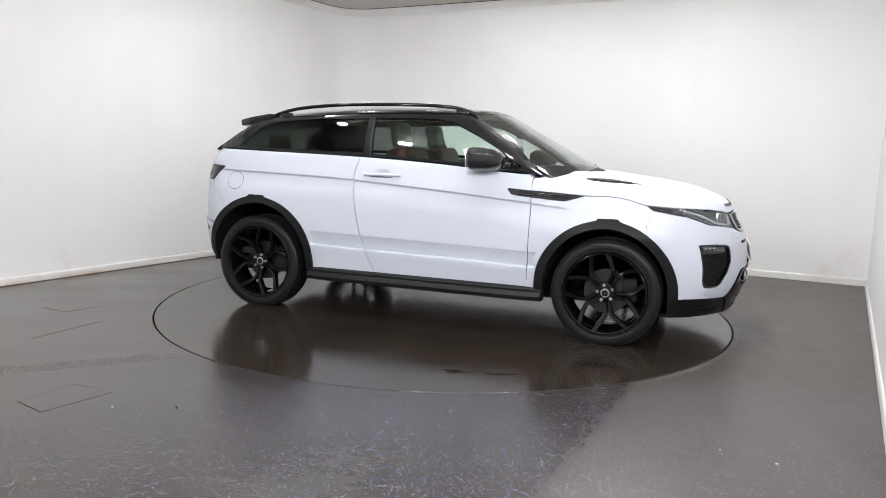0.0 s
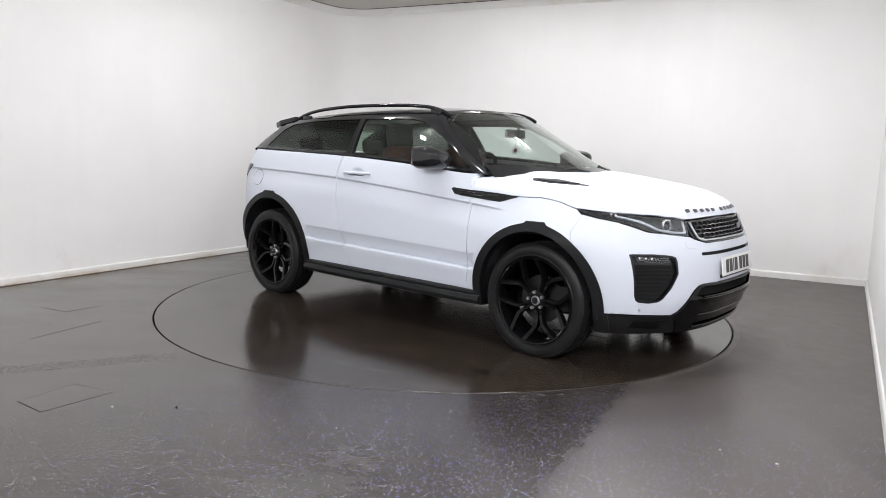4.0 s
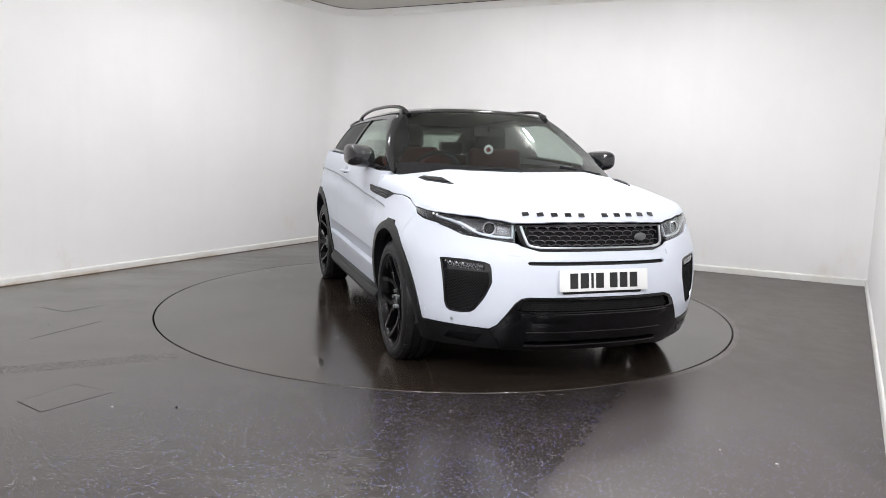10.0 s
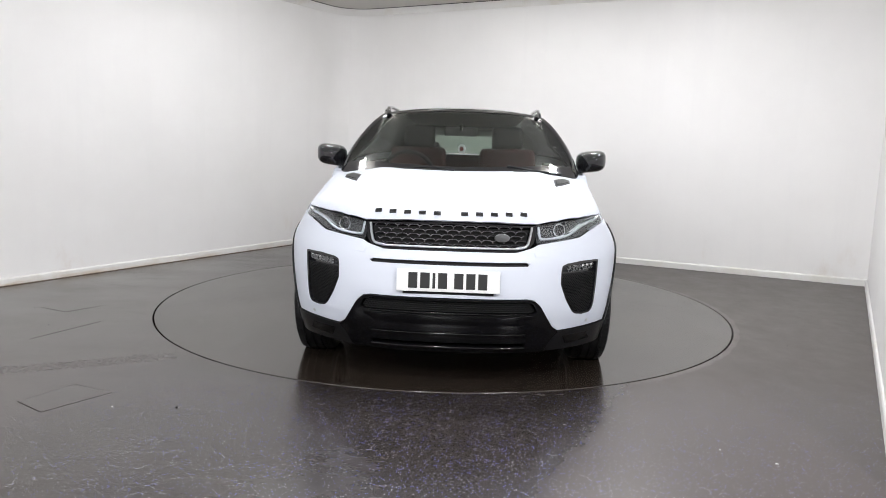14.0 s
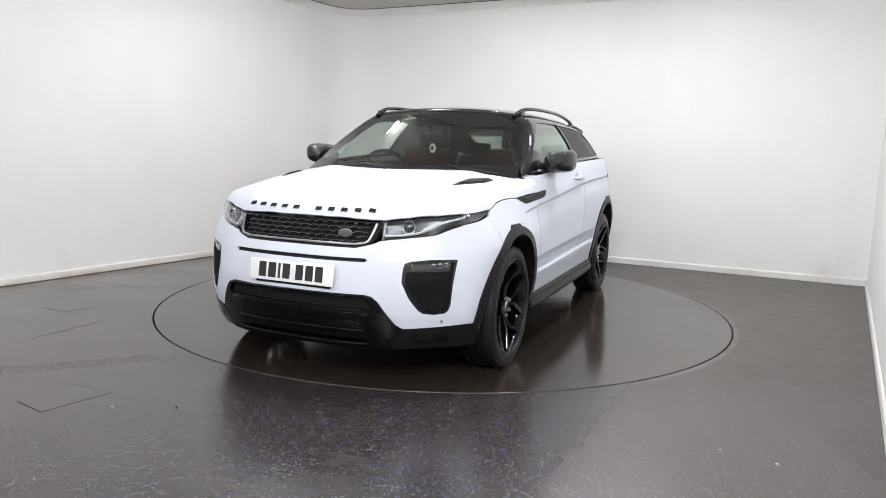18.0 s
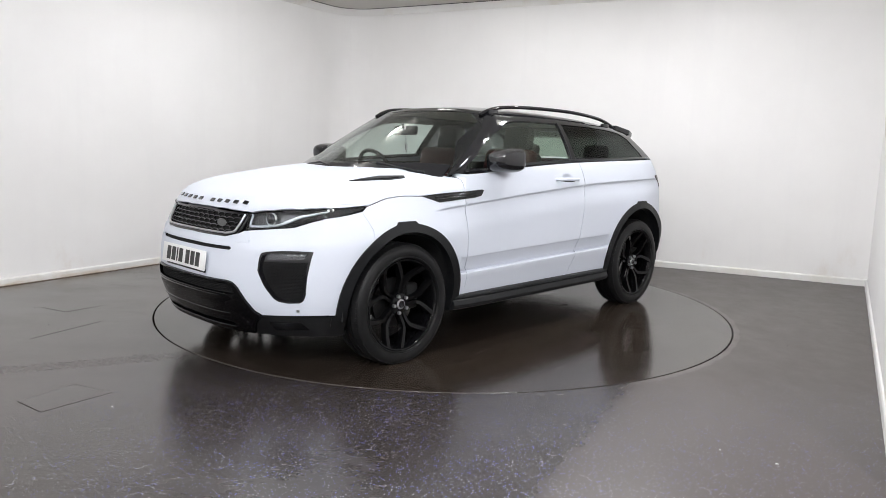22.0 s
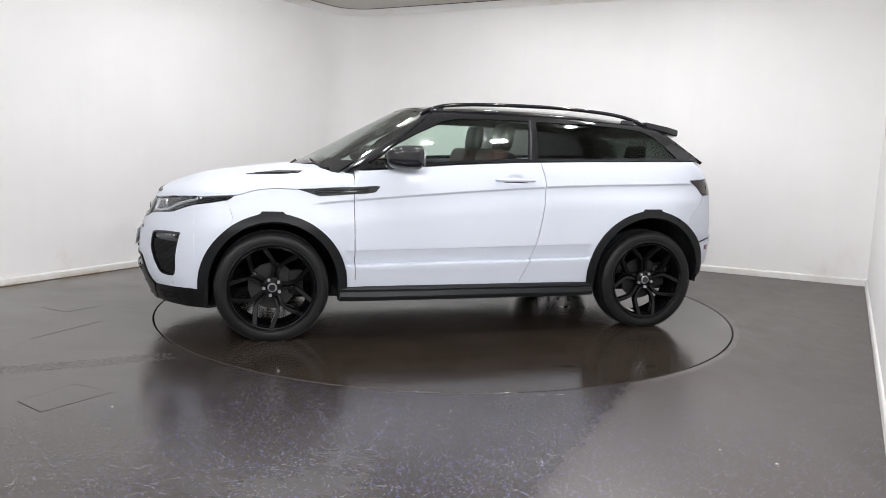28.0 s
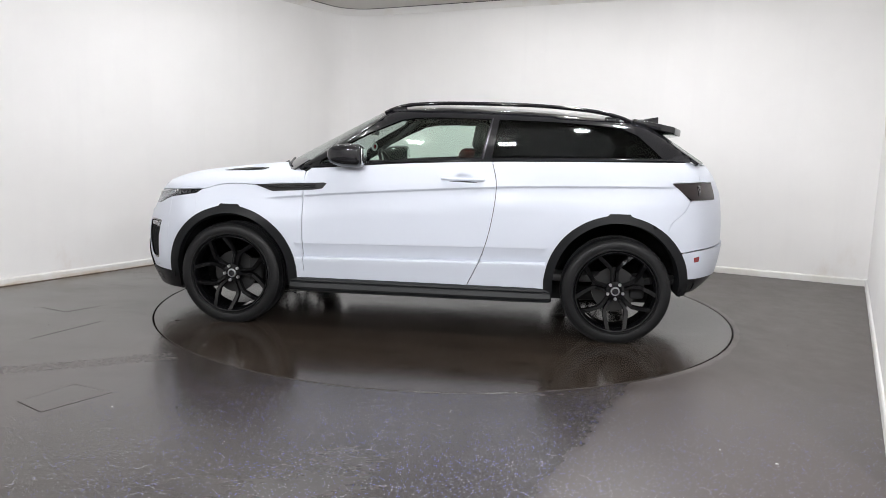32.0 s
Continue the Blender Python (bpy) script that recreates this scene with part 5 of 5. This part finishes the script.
def wheel_thing(x, m, spin):
    w = part("wheel", lathe_bm([(0.0, 0.030), (0.050, 0.030), (0.066, 0.045), (0.062, 0.062), (0.040, 0.066), (0.0, 0.066)], 40), ALLOY, car, "twenty-inch gloss black alloy wheel with split spokes")
    w.matrix_basis = pose(x, m * WHEEL_Y, WHEEL_Z, 0, 0, 0 if m > 0 else 180)
    rubber = lathe_bm(TYRE, 96)
    for v in rubber.verts:
        v.co = settled(v.co)
    part("tyre", rubber, RUBBER, w, "black low-profile tyre")
    lug_v, lug_f = lugs_bm()
    tagged(piece("tread", mesh_of("tread", [settled(Vector(q)) for q in lug_v], lug_f, RUBBER), w), kind="stuff")
    part("rim", lathe_bm(RIM, 72), ALLOY, w)
    first = part("spoke", spoke_bm(), ALLOY, w, "", True, 30)
    first.matrix_basis = Matrix.Rotation(radians(spin), 4, "Y")
    for k in range(1, 5):
        ob = new("spoke", first.data)
        ob.parent = w
        ob.matrix_basis = Matrix.Rotation(radians(spin + 72 * k), 4, "Y")
    part("hub_cap", lathe_bm([(0.0, 0.064), (0.026, 0.064), (0.031, 0.070), (0.027, 0.075), (0.0, 0.077)], 28), SATIN, w)
    part("cap_disc", lathe_bm([(0.0, 0.0765), (0.021, 0.0765), (0.021, 0.0785), (0.0, 0.079)], 24), BLACK, w)
    nut = None
    for k in range(5):
        a = radians(spin + 36 + 72 * k)
        ob = new("wheel_nut", nut) if nut else part("wheel_nut", cyl_bm(0.012, 0.0105, 0.02, Matrix.Rotation(radians(-90), 4, "X"), 6), SATIN, w)
        nut = ob.data
        ob.parent = w
        ob.matrix_basis = Matrix.Translation((0.052 * math.sin(a), 0.069, 0.052 * math.cos(a)))
    part("brake_disc", lathe_bm([(0.06, -0.03), (0.150, -0.03), (0.150, -0.006), (0.06, -0.006)], 48), STEEL, w)
    # dark disc added to keep the wheel dark behind its spokes
    part("dark_backing", lathe_bm([(0.0, -0.07), (0.13, -0.07), (0.135, -0.062), (0.13, -0.058), (0.0, -0.058)], 40), LINER, w)
    part("brake_caliper", box_bm(0.10, 0.06, 0.16, 0.02, pose(-0.15, -0.02, 0.02)), LINER, w)


for x in (AXLE, -AXLE):
    for m in (1, -1):
        wheel_thing(x, m, {(1, 1): -13.5, (1, -1): -25, (-1, 1): 3.5, (-1, -1): 22}[(1 if x > 0 else -1, m)])
        bm = bmesh.new()
        rows = []
        cz = 0.375 if x > 0 else 0.40
        for k in range(25):
            a = radians(-8 + 196 * k / 24)
            rows.append([bm.verts.new((x + 0.425 * math.cos(a), m * y, cz + 0.425 * math.sin(a))) for y in (0.885, 0.60)] + [bm.verts.new((x + 0.44 * math.cos(a), m * 0.60, cz + 0.44 * math.sin(a)))])
        for a, b in zip(rows, rows[1:]):
            bm.faces.new((a[0], b[0], b[1], a[1]))
            bm.faces.new((a[1], b[1], b[2], a[2]))
        bm.faces.new([r[1] for r in rows])
        part("arch_liner", bm, FELT, car)
# the underbody as one dark slab, added to block light from below
part("underbody", box_bm(3.4, 1.16, 0.12, 0.03, pose(-0.02, 0, 0.285)), LINER, car)
part("floor_pan", box_bm(1.72, 1.70, 0.08, 0.02, pose(0, 0, 0.31)), LINER, car)
part("engine_bay", box_bm(0.9, 1.1, 0.4, 0.05, pose(1.5, 0, 0.55)), LINER, car)
part("axle_beam", tube_bm([(AXLE, -0.7, 0.3), (AXLE, 0.7, 0.3)], 0.04), LINER, car)
part("axle_beam", tube_bm([(-AXLE, -0.7, 0.3), (-AXLE, 0.7, 0.3)], 0.04), LINER, car)

# ---- cabin ----
part("cabin_floor", box_bm(2.6, 1.56, 0.05, 0.01, pose(-0.55, 0, 0.42)), CABIN, car)
for m in (1, -1):
    part("door_card", box_bm(1.5, 0.05, 0.66, 0.02, pose(-0.05, m * 0.80, 0.82)), CABIN, car)
    part("rear_quarter_card", box_bm(0.82, 0.05, 0.25, 0.02, pose(-1.215, m * 0.80, 1.03)), CABIN, car)
bm = bmesh.new()
prof = [(0.42, 0.75), (0.40, 0.95), (0.50, 1.06), (0.66, 1.10), (0.85, 1.09), (1.00, 1.06), (1.0, 0.7)]
rows = [[bm.verts.new((x - 0.12 * (abs(y) / 0.75) ** 2 * (x > 0.6), y, z - 0.02 * (abs(y) / 0.75) ** 2)) for x, z in prof] for y in np.linspace(-0.76, 0.76, 13)]
for a, b in zip(rows, rows[1:]):
    for i in range(len(prof)):
        j = (i + 1) % len(prof)
        bm.faces.new((a[i], a[j], b[j], b[i]))
bm.faces.new(rows[0])
bm.faces.new(rows[-1][::-1])
bmesh.ops.recalc_face_normals(bm, faces=bm.faces[:])
part("dashboard", bm, CABIN, car, "dark soft-touch dashboard", True, 50)
part("instrument_hood", box_bm(0.16, 0.34, 0.07, 0.03, pose(0.60, -0.38, 1.10)), CABIN, car)
wheel_at = Matrix.Translation((0.45, -0.38, 1.075)) @ Matrix.Rotation(radians(25), 4, "Y") @ Matrix.Rotation(radians(90), 4, "Z")
bm = lathe_bm([(0.185 + 0.015 * math.cos(a), 0.015 * math.sin(a)) for a in np.linspace(0, 2 * math.pi, 11)[:-1]], 40, None, wheel_at)
steer = part("steering_wheel", bm, BLACK_LEATHER, car)
bm = lathe_bm([(0.0, -0.02), (0.07, -0.02), (0.075, 0.0), (0.06, 0.02), (0.0, 0.025)], 24, None, wheel_at)
bm = box_bm(0.34, 0.02, 0.035, 0.006, wheel_at, 1, bm)
bm = box_bm(0.035, 0.02, 0.17, 0.006, wheel_at @ pose(0, 0, -0.09), 1, bm)
part("wheel_boss", bm, CABIN, steer)


def seat_back(x, y, w, h, lean, z0, mat):
    own = box_bm(0.13, w, h, 0.05, None, 3)
    for v in own.verts:
        v.co.x += 0.035 * (abs(v.co.y) / (w / 2)) ** 2
        v.co.y *= 1 - 0.18 * max(0, v.co.z / h)
    own.transform(pose(x, y, z0 + h / 2, 0, lean, 0))
    return own


for y in (0.37, -0.37):
    seat = part("front_seat", box_bm(0.5, 0.5, 0.16, 0.05, pose(0.07, y, 0.62), 3), RED_LEATHER, car, "red and black leather front seat")
    part("backrest", seat_back(-0.25, y, 0.50, 0.62, -14, 0.66, RED_LEATHER), RED_LEATHER, seat)
    part("backrest_shell", seat_back(-0.325, y, 0.47, 0.58, -14, 0.68, RED_LEATHER), BLACK_LEATHER, seat)
    part("headrest", box_bm(0.10, 0.26, 0.20, 0.045, pose(-0.37, y, 1.365, 0, -10, 0), 3), BLACK_LEATHER, seat)
    bm = None
    for d in (0.05, -0.05):
        bm = tube_bm([(-0.355, y + d, 1.31), (-0.33, y + d, 1.22)], 0.006, 8, bm)
    part("headrest_post", bm, CHROME, seat)
bench = part("rear_seat", box_bm(0.5, 1.16, 0.16, 0.05, pose(-1.08, 0, 0.66), 3), RED_LEATHER, car, "red leather rear bench")
part("bench_back", box_bm(0.14, 1.16, 0.55, 0.05, pose(-1.38, 0, 0.94, 0, -18, 0), 3), RED_LEATHER, bench)
for y in (0.38, -0.38):
    part("rear_headrest", box_bm(0.08, 0.24, 0.13, 0.035, pose(-1.47, y, 1.27, 0, -12, 0), 3), BLACK_LEATHER, bench)
part("load_cover", box_bm(0.42, 1.2, 0.02, 0.005, pose(-1.68, 0, 1.12)), CABIN, car)
panel("headlining", LINING, car, sheet(cabin, "z", whole([(0.25, 0.0), (0.2, 0.42), (-0.2, 0.5), (-1.3, 0.48), (-1.45, 0.0)]), cell=0.08, lift=-0.035, depth=0.004))
part("rear_view_mirror", box_bm(0.03, 0.24, 0.065, 0.012, pose(0.50, 0.0, 1.395, 0, -8, 0), 2), BLACK_LEATHER, car)
part("mirror_stalk", tube_bm([(0.51, 0, 1.40), (0.53, 0, 1.445)], 0.012), BLACK_LEATHER, car)
hang = part("hanging_disc", lathe_bm([(0.0, -0.004), (0.032, -0.004), (0.034, 0.0), (0.032, 0.004), (0.0, 0.004)], 28, None, pose(0.50, 0.008, 1.272, 0, 0, 60)), PLATE_WHITE, car, "round white hanging tag with a red centre")
part("tag_centre", lathe_bm([(0.0, -0.0052), (0.017, -0.0052), (0.017, 0.0052), (0.0, 0.0052)], 20, None, pose(0.50, 0.008, 1.272, 0, 0, 60)), RED_LENS, hang)
part("tag_cord", tube_bm([(0.50, 0.008, 1.305), (0.50, 0.0, 1.37)], 0.002, 6), INK, hang)

for ob in car.children_recursive:
    if ob.name.split(".")[0] in ("lens", "fog_strip", "lamp_bar"):
        ob.visible_shadow = False

# ---- floor hatches, marks and litter ----
def hatch(name, corners, label, gap=0.005):
    """A flush floor hatch: a thin lid in a dark joint."""
    e = new(name)
    tagged(e, label, "floor hatch")
    c = sum((Vector(q) for q in corners), Vector((0, 0))) / len(corners)
    e.matrix_basis = pose(c.x, c.y, 0)
    flat = [Vector(q) - c for q in corners]
    part("joint", prism_bm([tuple(q) for q in flat], 0.0004, 0.0010), JOINT, e, "", False)
    part("lid", prism_bm([tuple(q - q.normalized() * gap) for q in flat], 0.0006, 0.0012), LID, e, "", False)


hatch("floor_hatch", [(-2.039, -2.538), (-1.901, -2.268), (-1.656, -2.377), (-1.854, -2.665)], "flush dark floor hatch with a thin open joint")
hatch("floor_hatch", [(-3.013, -0.606), (-2.85, -0.37), (-2.60, -0.494), (-2.76, -0.73)], "flush dark floor hatch near the long wall", 0.0028)


def litter(x, y, r, mat, label, category):
    bm = bmesh.new()
    bmesh.ops.create_icosphere(bm, subdivisions=1, radius=r)
    for v in bm.verts:
        v.co = v.co * random.uniform(0.7, 1.3)
        v.co.z = v.co.z * 0.4 + r * 0.45
    ob = part(category.replace(" ", "_"), bm, mat, None, label, False)
    ob.matrix_basis = pose(x, y, 0.0)
    tagged(ob, category=category, group="floor litter")


for x, y, r in ((1.407, -3.001, 0.007), (1.22, -2.87, 0.004), (-1.564, -2.576, 0.004), (0.05, -2.5, 0.003)):
    litter(x, y, r, PLATE_WHITE, "tiny pale crumb lying on the dark floor", "crumb")
for x, y, r in ((-1.263, -2.551, 0.007), (-3.05, -0.62, 0.005), (-2.68, -1.10, 0.004), (2.338, -1.106, 0.005)):
    litter(x, y, r, RUBBER, "tiny dark speck lying on the floor", "speck")

joint = part("floor_joint", prism_bm([(-2.60, -1.46), (-2.388, -0.972), (-2.3864, -0.9727), (-2.5984, -1.4607)], 0.0003, 0.0012), JOINT, None, "thin dark joint in the floor", False)
tagged(joint, kind="structure", category="floor joint")


def motions():
    """The turntable and the car on it turn at one even rate."""
    rows = [(float(t), Matrix.Rotation(radians(-(TURN_START + TURN_RATE * t)), 4, "Z")) for t in range(33)]
    walk(turntable, rows)
    walk(car, [(t, m @ Matrix.Translation((CAR_X, CAR_Y, CAR_Z))) for t, m in rows])


motions()
